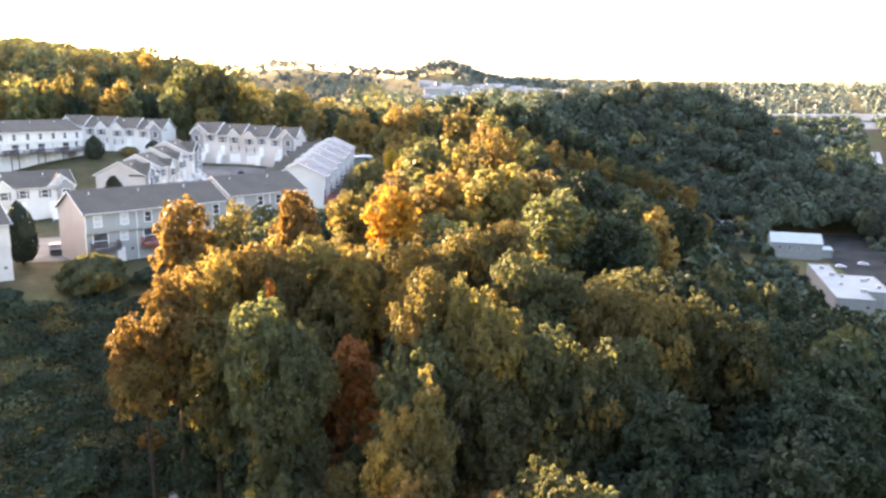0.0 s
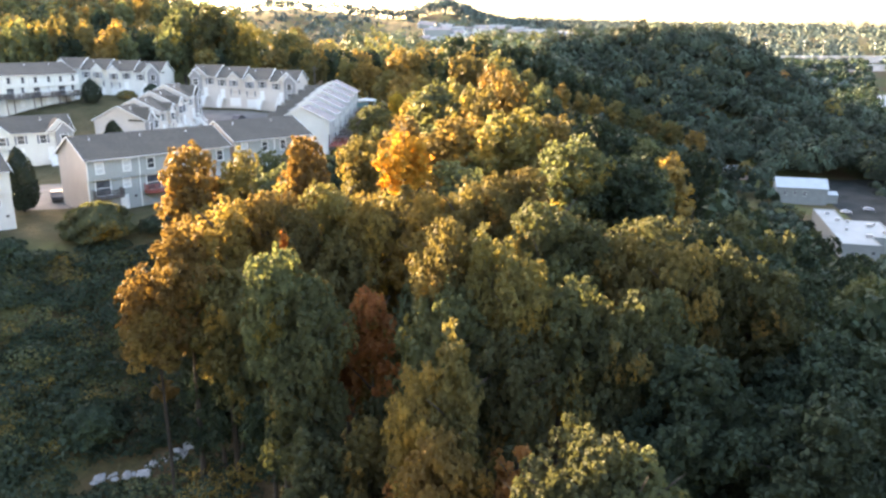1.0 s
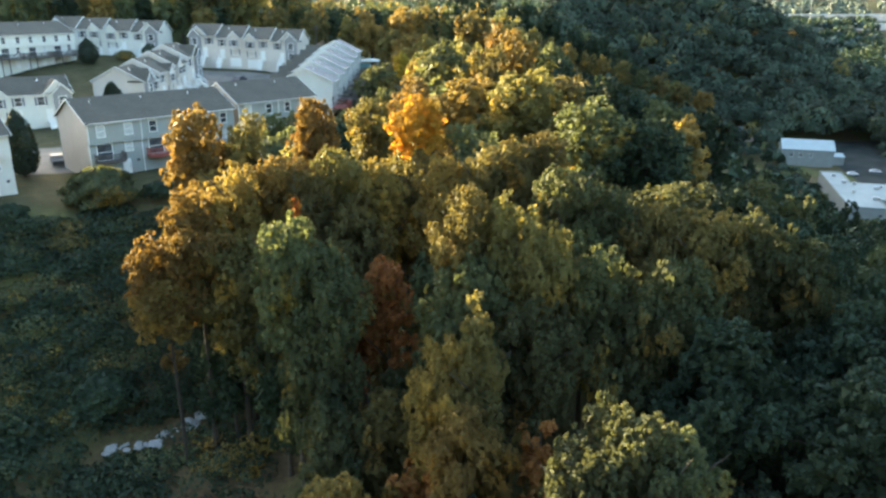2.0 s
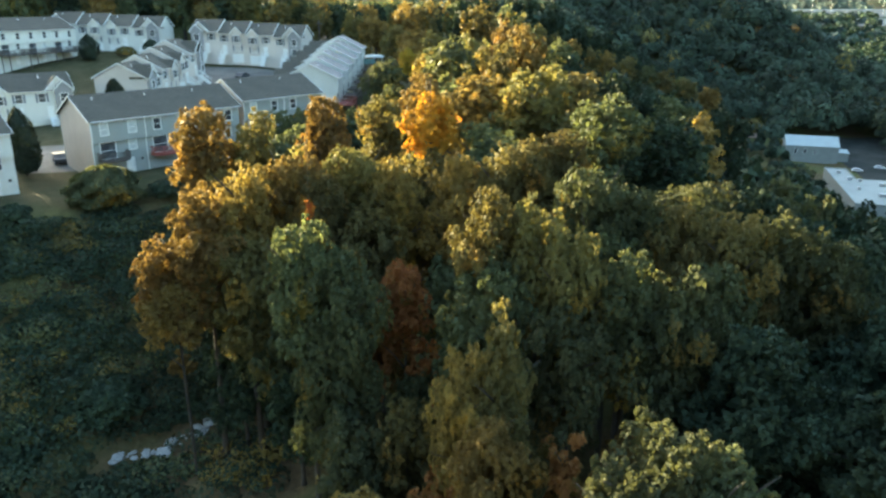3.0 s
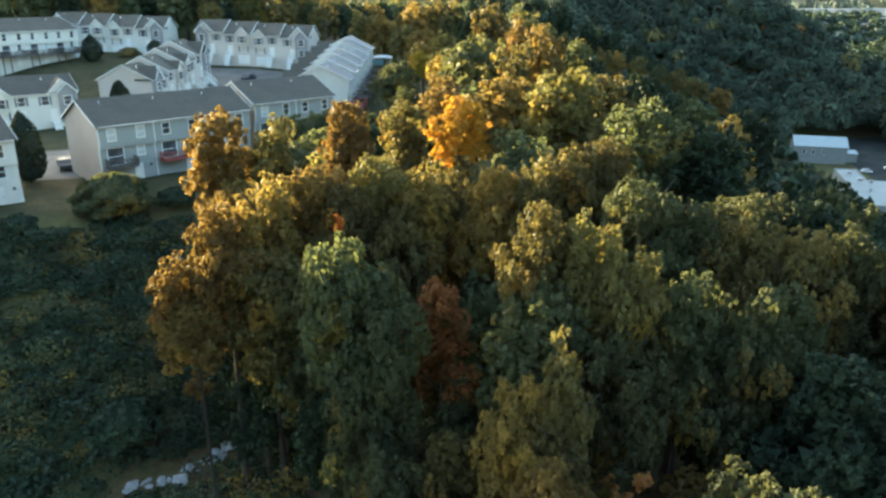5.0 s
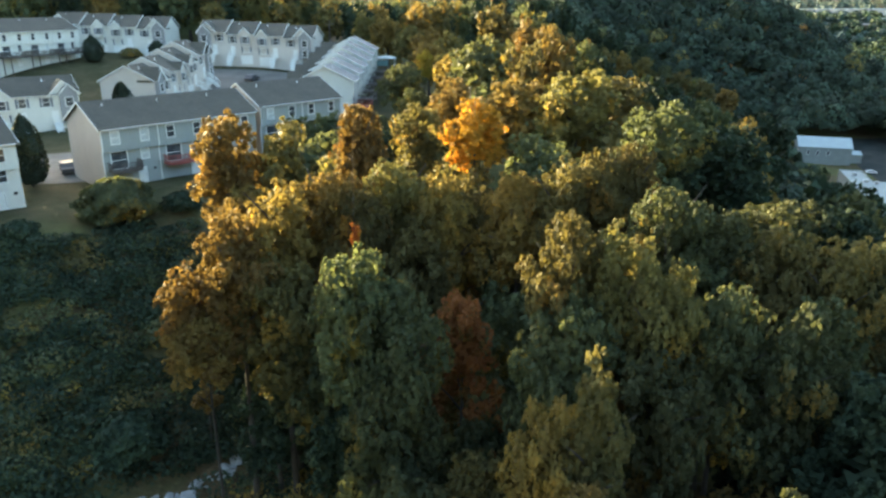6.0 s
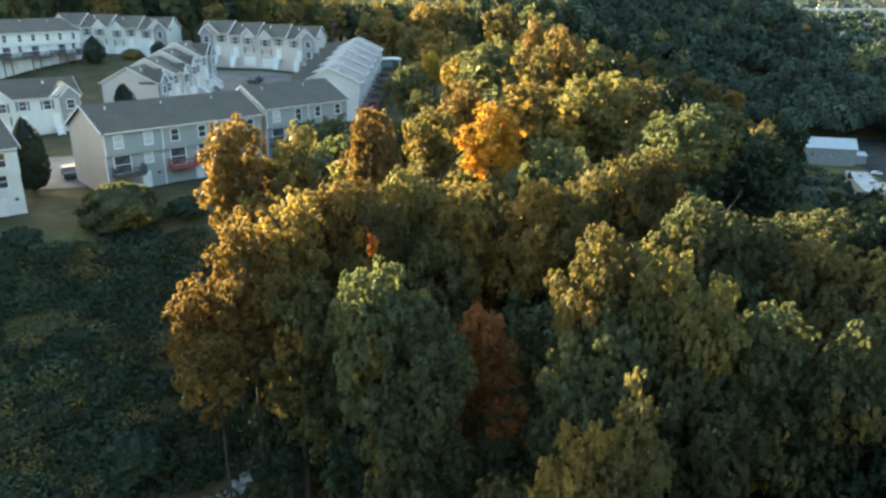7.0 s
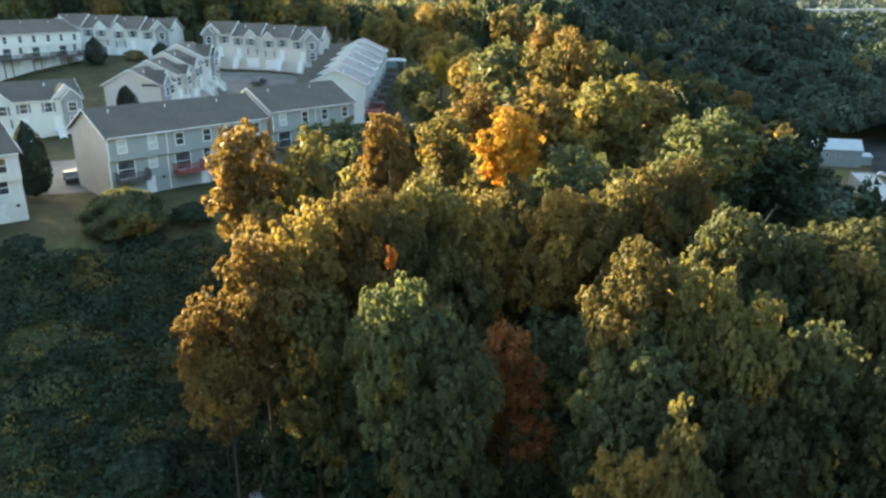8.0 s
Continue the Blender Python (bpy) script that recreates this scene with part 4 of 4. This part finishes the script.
        singles += 1
    else:
        distant_tree(x, y, g + tall, wide, species, form)
    placed.append((x, y))
    mids += 1


for species, pieces in MASS.items():
    me = loose_mesh("woodland", np.concatenate(pieces), [LEAF[species]])
    tagged(new("woodland", me), "woodland canopy on the far part of the ridge", "woods", kind="stuff")

# smaller trees and saplings that fill the wood near the flight
filled = tries = 0
while filled < 56 and tries < 6000:
    tries += 1
    y = rng.uniform(24, 72)
    x = rng.uniform(-25 if y > 50 else -10, 34)
    if any((x - a) ** 2 + (y - b) ** 2 < 9.5 for a, b in placed) or (x < -12 and y < 62):
        continue
    g = h(x, y)
    cap = 21 if y > 44 else 15
    # darker leaves are favoured on the right to carry its shade
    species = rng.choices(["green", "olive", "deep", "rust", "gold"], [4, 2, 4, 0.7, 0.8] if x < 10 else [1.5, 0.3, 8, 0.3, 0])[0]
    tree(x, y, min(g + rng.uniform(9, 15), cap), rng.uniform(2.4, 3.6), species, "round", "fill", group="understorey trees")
    placed.append((x, y))
    filled += 1


def far_wood(name, seed, count, zone, leaves, size, radius, material, label, gap=0.0):
    """Distant woodland: crowns of leaf clumps gathered into one mass."""
    r = np.random.default_rng(seed)
    C, N, cells = [], [], set()
    made = tries = 0
    while made < count and tries < 6 * count:
        tries += 1
        x, y = zone(r)
        town = 1180 < y < 1690 and -0.085 < x / y < 0.205 and r.random() < 0.85
        field = 640 < y < 965 and x > 0.41 * y
        cell = (int(x // gap), int(y // gap)) if gap else None
        if on_terrace(x, y) or in_valley_yard(x, y) or town or (gap and cell in cells):
            continue
        cells.add(cell)
        rad = radius * r.uniform(0.7, 1.25) * (0.7 if y < 290 and x > 0 else 0.5 if field else 1)
        tall = rad * r.uniform(2.2, 3.4)
        g = h(x, y)
        if x > 100 and 225 < y < 370 and x > 0.31 * y:
            tall, rad = min(tall * 0.6, 6.0), rad * 0.65
        if g + tall > below_crest(x, y) + 3:
            continue
        made += 1
        d = unit_dirs(r, leaves)
        d[:, 2] = np.abs(d[:, 2]) * 1.0 - 0.25
        lump = 1 + 0.22 * np.sin(d[:, :1] * 5 + made) * np.sin(d[:, 1:2] * 5 + made * 2) + r.normal(0, 0.07, (leaves, 1))
        C.append(np.array([x, y, g + tall * 0.62]) + d * lump * np.array([rad, rad, tall * 0.45]) + r.normal(0, 0.05 * rad, (leaves, 3)))
        N.append(d)
    me = loose_mesh(name, leaf_faces(r, np.concatenate(C), np.concatenate(N), size, 0.16, 3), [material])
    at = me.attributes.new("crown_tone", "FLOAT", "FACE")
    at.data.foreach_set("value", np.repeat(r.uniform(-0.42, 0.5, made), leaves).astype(np.float32))
    return tagged(new(name, me), label, "woods", kind="stuff")


def wedge(y0, y1, left, right):
    def pick(r):
        y = y0 + (y1 - y0) * r.random() ** 0.8
        return r.uniform(left * y, right * y), y
    return pick


def hill_face(r):
    """The side of the hill across the valley that faces the flight."""
    while True:
        x, y = r.uniform(-20, 345), r.uniform(366, 575)
        if x > 0.13 * y:
            return x, y


def valley_woods(r):
    """The far slopes, and this side of the valley where single trees cannot be told apart."""
    while True:
        y = 110 + 530 * r.random() ** 0.75
        x = r.uniform(-0.12 * y, 0.68 * y)
        if y > 290 or (x > 0.36 * y and y > 110 and h(x, y) < -8):
            return x, y


far_wood("far_woods", 1, 440, wedge(235, 430, -0.80, -0.27), 190, 1.15, 4.6, LEAF["green"], "green woodland on the hill behind the houses")
far_wood("far_woods", 16, 180, wedge(235, 430, -0.80, -0.27), 190, 1.15, 4.8, LEAF["olive"], "autumn trees on the hill behind the houses")
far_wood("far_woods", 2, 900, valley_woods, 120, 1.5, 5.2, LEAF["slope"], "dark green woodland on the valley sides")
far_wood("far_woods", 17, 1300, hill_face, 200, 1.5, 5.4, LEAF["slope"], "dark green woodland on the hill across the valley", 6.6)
far_wood("far_woods", 18, 46, hill_face, 200, 1.4, 5.2, LEAF["olive"], "trees turning yellow on the hill across the valley")
far_wood("far_woods", 19, 8, hill_face, 200, 1.4, 5.4, LEAF["rust"], "rusty brown trees on the hill across the valley")
far_wood("far_woods", 3, 60, wedge(300, 560, -0.25, 0.0), 150, 1.4, 4.4, LEAF["olive"], "woodland turning yellow on the hill across the valley")
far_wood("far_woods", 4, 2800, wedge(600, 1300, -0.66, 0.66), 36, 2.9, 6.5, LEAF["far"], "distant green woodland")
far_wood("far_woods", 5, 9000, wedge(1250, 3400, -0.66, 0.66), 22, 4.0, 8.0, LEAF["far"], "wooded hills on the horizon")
# mostly out of view: added to shade the lawn and roofs
far_wood("far_woods", 7, 260, lambda r: (r.uniform(-270, -128), r.uniform(110, 245)), 120, 1.6, 5.0, LEAF["olive"], "mostly unseen woodland added on the rising ground to shade the houses")
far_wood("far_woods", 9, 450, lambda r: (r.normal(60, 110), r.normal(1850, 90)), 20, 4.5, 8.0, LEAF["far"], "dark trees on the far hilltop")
# out of view: added to keep the low sun off the lawn
far_wood("far_woods", 8, 110, lambda r: (r.uniform(-155, -116), r.uniform(92, 160)), 170, 1.5, 6.5, LEAF["olive"], "unseen trees added on the rise beyond the white houses to block low sun")
def back_slope(r):
    """The ridge's far side, falling to the valley."""
    y = r.uniform(120, 320)
    return r.uniform(0.20 * y, 0.52 * y), y


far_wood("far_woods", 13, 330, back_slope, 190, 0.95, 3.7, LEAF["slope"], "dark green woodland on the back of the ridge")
far_wood("far_woods", 15, 170, valley_woods, 150, 1.3, 5.2, LEAF["green"], "lighter green trees on the valley sides")


def low_field(r):
    y = r.uniform(560, 950)
    return r.uniform(0.40 * y, 0.86 * y), y


# the darker leaf colour stands in for shade over this field
far_wood("far_woods", 10, 1500, low_field, 30, 2.6, 7.0, LEAF["deep"], "low scrub before the highway, leaf colour darkened for shade")
# out of view: dark woods for the added hillside behind the flight
far_wood("far_woods", 6, 600, lambda r: (r.uniform(-420, 420), r.uniform(-300, -48)), 60, 2.8, 7.5, LEAF["deep"], "unseen woodland added behind the flight")


# ---- brush on the open slope ----
def brush(name, seed, count, pick, material, label):
    r = np.random.default_rng(seed)
    C, N = [], []
    made = 0
    while made < count:
        x, y = pick(r)
        made += 1
        rad = 0.5 + 1.9 * r.random() ** 2
        k = int(105 * rad ** 1.5)
        d = unit_dirs(r, k)
        d[:, 2] = np.abs(d[:, 2])
        C.append(np.array([x, y, h(x, y)]) + d * np.array([rad * r.uniform(0.9, 1.5), rad, rad * r.uniform(0.4, 0.9)]) * r.uniform(0.75, 1.08, (k, 1)))
        N.append(d)
    me = loose_mesh(name, leaf_faces(r, np.concatenate(C), np.concatenate(N), 0.27, 0.5, 3), [material])
    return tagged(new(name, me), label, "undergrowth", kind="stuff")


def slope_pick(r):
    while True:
        x, y = r.uniform(-66, -16), r.uniform(22, 88)
        d = (x + 48) * 0.72 - (y - 96) * 0.70
        t = min(max((x + 31.2) / 7.3, 0), 1)
        stream = -33 < x < -22 and abs(y - 56.5 - 1.6 * t - 4.8 * t * t) < 2.0
        bank = -25 < x < -12 and 46 < y < 59 and r.random() < 0.75
        if d > 12 and not stream and not bank:
            return x, y


# most of the brush has the slope's shade put into its colour
brush("undergrowth", 11, 1750, slope_pick, LEAF["deep"], "dense scrub with leaf colour darkened for shade on the slope below the houses")
brush("undergrowth", 12, 380, slope_pick, LEAF["green"], "lighter green scrub among the dark brush")
brush("undergrowth", 13, 110, slope_pick, LEAF["olive"], "scrub turning yellow on the slope below the houses")
brush("undergrowth", 14, 22, lambda r: (r.normal(-20.3, 2.0), r.normal(56.0, 1.6)), LEAF["gold"], "dry brown scrub on the bank of the stream")


# ---- planting round the houses ----
def shrub(name, x, y, radius, tall, species, form, label, category="shrub", seed=1, stem=0.4):
    """A dense evergreen or bush: leaf sprays all over a plump, uneven body on a short stem."""
    base = h(x, y) - 0.1
    ob = thing(name, pose(x, y, base), label, category)
    r = np.random.default_rng(seed)
    n = int(520 * radius * tall)
    t = r.random(n) ** (1.25 if form == "spire" else 0.9)
    a = r.uniform(0, 2 * math.pi, n)
    if form == "spire":
        prof = np.sin(np.pi * np.clip(t * 0.86 + 0.14, 0, 1)) ** 0.75
    else:
        prof = np.sqrt(np.clip(1 - (t * 1.25 - 0.35) ** 2 / 0.82, 0.0, 1))
    lump = 1 + 0.13 * np.sin(3 * a + 7 * t + seed) + 0.10 * np.sin(7 * a - 11 * t) + r.normal(0, 0.05, n)
    rad = radius * prof * lump * np.where(r.random(n) < 0.8, 1, r.uniform(0.5, 1, n))
    C = np.stack([np.cos(a) * rad, np.sin(a) * rad, stem + t * tall * (1 + 0.05 * np.sin(5 * a))], 1)
    N = np.stack([np.cos(a), np.sin(a), 0.5 * np.ones(n) + (t - 0.4)], 1)
    me = loose_mesh("foliage", leaf_faces(r, C, N, 0.26 if radius < 2.5 else 0.34, 0.6, 3), [LEAF[species]])
    part("foliage", me, None, ob)
    part("stem", Shape().tube([(0, 0, 0), (0.03, 0, stem + tall * 0.2), (0.05, 0.02, tall * 0.8)], [0.16, 0.12, 0.03], 6), BARK, ob)
    return ob


shrub("cypress", -58.6, 98.6, 2.0, 8.0, "evergreen", "spire", "tall dark green columnar cypress on the lawn", "tree", 31, 0.7)
shrub("shrub", -43.2, 87.0, 3.6, 3.8, "green", "round", "broad olive-green shrub at the edge of the lawn", seed=32)
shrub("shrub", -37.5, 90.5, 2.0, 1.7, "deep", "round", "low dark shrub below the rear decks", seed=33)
shrub("shrub", -63.7, 139.5, 1.7, 6.5, "evergreen", "round", "rounded dark evergreen tree against the cream gable", "tree", 34, 1.0)
shrub("shrub", -89.0, 186.0, 2.1, 5.6, "evergreen", "spire", "rounded evergreen tree beside the white houses", "tree", 35)
shrub("shrub", -76.5, 192.6, 1.9, 3.8, "evergreen", "round", "round evergreen bush in front of the white houses", seed=36)
shrub("shrub", -82.5, 191.5, 2.2, 1.8, "olive", "round", "low spreading shrubs by the garage", seed=37)
shrub("shrub", -33.0, 60.8, 2.6, 3.0, "deep", "round", "wild green shrub on the slope", seed=38)
shrub("shrub", -49.5, 79.0, 1.7, 1.6, "deep", "round", "dark scrubby bush at the foot of the lawn", seed=39)


pole = thing("utility_pole", pose(-36.4, 205.0, h(-36.4, 205.0)), "weathered timber utility pole behind the houses", "utility pole")
part("pole", Shape().tube([(0, 0, -1), (0, 0, 10.2)], [0.17, 0.12], 8), DECK_WOOD, pole)
part("crossarm", Shape().box(-1.1, -0.06, 9.3, 1.1, 0.06, 9.45), DECK_WOOD, pole)

# ---- vehicles ----
def car(x, y, turn, paint, label, group="parked cars"):
    z = h(x, y) + 0.13
    ob = thing("car", pose(x, y, z, 0, 0, turn), label, "car", group)
    prof = [(-2.2, 0.35), (-2.2, 0.8), (-1.75, 0.95), (-1.15, 1.42), (0.55, 1.45), (1.25, 0.98), (2.1, 0.82), (2.25, 0.6), (2.2, 0.35)]
    part("body", Shape().prism(prof, "y", -0.88, 0.88), paint, ob)
    glass = Shape().prism([(-1.55, 0.98), (-1.08, 1.37), (0.5, 1.40), (1.05, 0.99)], "y", -0.892, 0.892)
    glass.poly([(1.27, -0.75, 0.99), (1.27, 0.75, 0.99), (0.6, 0.7, 1.45), (0.6, -0.7, 1.45)], [(0, 1, 2, 3)])
    part("windows", glass, GLASS, ob)
    for wx in (-1.4, 1.4):
        for wy in (-0.8, 0.8):
            w = part("wheel", Shape().tube([(wx, wy - 0.11, 0.32), (wx, wy + 0.11, 0.32)], [0.32, 0.32], 14), DARK, ob)
            part("rim", Shape().tube([(wx, wy - 0.12, 0.32), (wx, wy + 0.12, 0.32)], [0.19, 0.19], 10), METAL, w)
    return ob


PAINT_DARK = plain("dark_car_paint", (0.03, 0.033, 0.04), 0.5, 0.1)
PAINT_WHITE = plain("white_car_paint", (0.75, 0.76, 0.77), 0.25, 0.05)
PAINT_GREY = plain("grey_car_paint", (0.28, 0.29, 0.30), 0.25, 0.1)
car(-57.6, 105.6, 122, PAINT_DARK, "dark car parked on the drive by the grey houses")
car(-46.5, 166.0, 10, PAINT_DARK, "dark car parked in the court")
car(-50.5, 178.0, 80, PAINT_DARK, "dark car parked before the cream houses")
car(194.1, 326.2, -20, PAINT_WHITE, "white car in the valley car park")
car(180.5, 320.2, -20, PAINT_WHITE, "white van-like car beside the flat-roofed building")
car(225.4, 368.7, 60, PAINT_GREY, "pale car on the valley road")
gz = thing("canopy", pose(-21.3, 194.0, h(-21.3, 194.0)), "white flat canopy on posts in the grass yard", "canopy")
part("cover", Shape().prism([(-2.6, 2.55), (2.6, 2.55), (2.6, 2.75), (0, 3.0), (-2.6, 2.75)], "y", -2.4, 2.4), plain("pale_canvas", (0.62, 0.70, 0.72), 0.7, 0.06), gz)
part("side_panel", Shape().box(-2.25, -2.28, 0.9, 0.6, -2.24, 2.2), plain("teal_tarpaulin", (0.10, 0.20, 0.21), 0.6, 0.15), gz, "teal tarpaulin side")
for px, py in ((-2.2, -2.2), (2.2, -2.2), (2.2, 2.2), (-2.2, 2.2)):
    part("post", Shape().tube([(px, py, -0.5), (px, py, 2.52)], [0.06, 0.06], 8), TRIM, gz)
bin_ = thing("wheelie_bin", pose(-60.6, 103.2, h(-60.6, 103.2) + 0.1), "black wheeled rubbish bin on the drive", "bin")
part("body", Shape().prism([(-0.25, 0), (0.25, 0), (0.3, 1.0), (-0.3, 1.0)], "y", -0.3, 0.3), DARK, bin_)
part("lid", Shape().box(-0.33, -0.33, 1.0, 0.33, 0.33, 1.08), DARK, bin_)


# ---- pale stones of the stream bed ----
def boulder(x, y, r, seed):
    rr = np.random.default_rng(seed)
    bm = bmesh.new()
    bmesh.ops.create_icosphere(bm, subdivisions=1, radius=r)
    for v in bm.verts:
        v.co *= 0.85 + 0.5 * noise.noise(v.co * (1.3 / r) + Vector((seed, 0, 0)))
        v.co.z *= 0.42
        v.co.x *= 1.0 + 0.7 * ((seed * 0.37) % 1)
    me = bpy.data.meshes.new("boulder")
    bm.to_mesh(me)
    bm.free()
    me.materials.append(STONE)
    ob = new("boulder", me)
    ob.matrix_world = pose(x, y, h(x, y) + r * 0.2, rr.uniform(-12, 12), rr.uniform(-12, 12), rr.uniform(0, 360))
    tagged(ob, "pale grey boulder lying in the shaded stream bed", "rock", "stream stones")


rs = random.Random(3)
for k in range(30):
    t = (k + rs.uniform(-0.3, 0.3)) / 29
    boulder(-31.2 + 7.3 * t + rs.uniform(-0.4, 0.4), 56.5 + 1.6 * t + 4.8 * t * t + rs.uniform(-0.5, 0.5), rs.uniform(0.16, 0.42), k)
for k, (x, y, r) in enumerate(((-24.8, 61.7, 0.75), (-24.1, 62.8, 0.45), (-25.8, 61.0, 0.5), (-27.6, 58.9, 0.5), (-27.7, 57.6, 0.7), (-29.1, 57.5, 0.5), (-31.0, 56.6, 0.65))):
    boulder(x, y, r, 40 + k)


# ---- the valley: works buildings, yard and road ----
VALLEY = -32.0
flat = thing("warehouse", pose(138.0, 245.0, VALLEY, 0, 0, -17.4), "low flat-roofed pale block building with white roof", "warehouse")
plan = [(0, 0, 12, 14), (0, 14, 20.5, 41), (0, 41, 8, 59.5)]
w = Shape()
for a, b, c, d in plan:
    w.box(a, b, -2, c, d, 5.6)
part("wall", w, BLOCK, flat)
r = Shape()
for i, (a, b, c, d) in enumerate(plan):
    r.box(a - 0.1, b + (0.002 if i else -0.1), 5.601, c + 0.1, d + 0.1 - 0.1 * (i < 2), 5.85)
rf = part("roof", r, ROOF_WHITE, flat, "stained white roof membrane")
p = Shape()
for a, b, c, d in plan:
    p.box(a - 0.15, b, 5.85, a + 0.1, d, 6.15).box(c - 0.1, b, 5.85, c + 0.15, d, 6.15)
p.box(0.1, -0.15, 5.85, 11.9, 0.1, 6.15).box(0.1, 59.3, 5.85, 7.9, 59.55, 6.15)
part("parapet", p, BLOCK, rf)
for x, y, sx, sy in ((3, 50, 1.6, 1.2), (4.5, 38, 1.8, 1.4), (8, 36, 1.2, 1.0), (14, 30, 2.0, 1.6), (16.5, 33, 1.0, 0.8), (5, 22, 1.0, 1.0), (10, 12.4, 2.2, 1.5), (17, 20, 1.4, 1.2)):
    u = Shape().box(x, y, 5.852, x + sx, y + sy, 6.75).box(x + 0.15, y + 0.15, 6.752, x + sx - 0.15, y + sy - 0.15, 6.9)
    part("roof_unit", u, METAL, rf)
for x, z in ((3.0, 2.2), (9.4, 2.8)):
    part("window", Shape().box(x, -0.04, z, x + 1.1, 0.02, z + 0.9), GLASS, flat)
part("door", Shape().box(5.6, -0.05, 0, 6.8, 0.02, 2.1), DARK, flat)

hall = thing("hall", pose(159.0, 344.1, VALLEY, 0, 0, -18.6), "pale gabled hall with metal roof in the valley", "hall")
wall = Shape()
holes = [(3.6, 4.8, 4.0, 5.9), (7.6, 8.8, 4.0, 5.9), (12.0, 13.2, 4.0, 5.9)]
wall_cells(wall, 0, 22.3, -2, 7.5, 0, 0.3, holes)
wall.box(0, 15.7, -2, 22.3, 16.0, 7.5)
for gx in (0, 22.0):
    wall.prism([(0.301, -2), (15.699, -2), (15.699, 7.5), (8.0, 11.0), (0.301, 7.5)], "x", gx + 0.001, gx + 0.299)
part("wall", wall, BLOCK, hall)
for o in holes:
    window(hall, o[0], 0, o[2], 1.2, 1.9)
part("roof", slab_roof(-0.4, 22.7, 0, 16, 7.5, 11.0, 0.18, 0.4), ROOF_TIN, hall, "pale green-grey sheet metal roof")
part("lean_to", Shape().prism([(4, -2), (11, -2), (11, 4.6), (4, 4.0)], "x", 22.31, 27.5), BLOCK, hall)
part("lean_to_roof", Shape().prism([(3.7, 4.05), (11, 4.65), (11, 4.85), (3.7, 4.25)], "x", 22.31, 27.8), ROOF_TIN, hall)

shed = thing("shed", pose(150.5, 393.0, VALLEY + 1, 0, 0, -14), "long shed with white metal roof behind trees", "shed")
sw = Shape().box(0, 0, -2, 17.5, 9, 6.6)
part("wall", sw, plain("brown_block", (0.30, 0.22, 0.18), 0.85), shed)
part("roof", slab_roof(-0.3, 17.8, 0, 9, 6.6, 8.6, 0.15, 0.3), ROOF_WHITE, shed)

draped("car_park", quad_fn((160, 236), (205, 236), (240, 392), (196, 392)), 30, 60, 0.1, ASPHALT, "asphalt yard between the valley buildings", "car park")
draped("road", quad_fn((205, 290), (213, 288), (420, 700), (408, 704)), 8, 90, 0.12, CONCRETE, "pale road running up the valley", "road")


# ---- the distant highway with lamps ----
SAND = plain("pale_gravel", (0.34, 0.29, 0.24), 0.95, 0.4, 0.05, bump=0.3)


def highway(y, x0, x1, z, wide, label):
    s = Shape().box(x0, y, z - 1.0, x1, y + wide, z)
    ob = thing("highway_bridge", pose(0, 0, 0), label, "highway")
    part("carriageway", s, CONCRETE, ob)
    part("guard_rail", Shape().box(x0, y - 0.3, z, x1, y - 0.002, z + 0.9), METAL, ob)
    part("guard_rail", Shape().box(x0, y + wide + 0.002, z, x1, y + wide + 0.3, z + 0.9), METAL, ob)
    bank = Shape().prism([(y + 0.5, z - 1.002), (y + wide - 0.5, z - 1.002), (y + wide + 34, z - 26), (y - 34, z - 26)], "x", x0, x1)
    part("embankment", bank, GROUND, ob, "grassy embankment")
    verge = Shape().prism([(y - 0.002, z - 1.1), (y - 0.002, z - 0.3), (y - 9, z - 7.2), (y - 9, z - 8.6)], "x", x0, x1)
    part("verge", verge, SAND, ob, "pale gravel verge")
    return ob


highway(850, 370, 760, 20.0, 14, "pale highway deck crossing the far valley")
highway(930, 400, 860, 29.0, 14, "upper highway deck with rails behind the lower road")
for i, (x, y, g, t) in enumerate(((398, 830, 20, 26), (455, 900, 20, 27), (505, 880, 20, 24), (352, 820, 18, 26), (620, 930, 24, 24))):
    lamp = thing("street_lamp", pose(x, y, g), "tall grey highway lamp mast", "street lamp", "highway lamps")
    part("pole", Shape().tube([(0, 0, -8), (0, 0, t)], [0.16, 0.10], 8), METAL, lamp)
    part("lamp_head", Shape().box(-1.4, -0.4, t, 1.4, 0.4, t + 0.5), TRIM, lamp)

# ---- the far town on its hill ----
rt = random.Random(9)
for k in range(90):
    y = rt.uniform(1290, 1600)
    x = y * rt.uniform(-0.04, 0.20)
    z = h(x, y)
    a, b, c = rt.uniform(14, 52), rt.uniform(12, 22), rt.uniform(6, 10)
    ob = thing("far_building", pose(x, y, z, 0, 0, rt.uniform(-25, 25)), "distant pale building among trees on the hill", "building", "far town")
    part("wall", Shape().box(0, 0, -4, a, b, c), BLOCK if k % 3 else SIDE_WHITE, ob)
    part("roof", slab_roof(-0.4, a + 0.4, 0, b, c, c + b * 0.22, 0.3, 0.5), ROOF_WHITE if k % 2 else ROOF_PALE, ob)
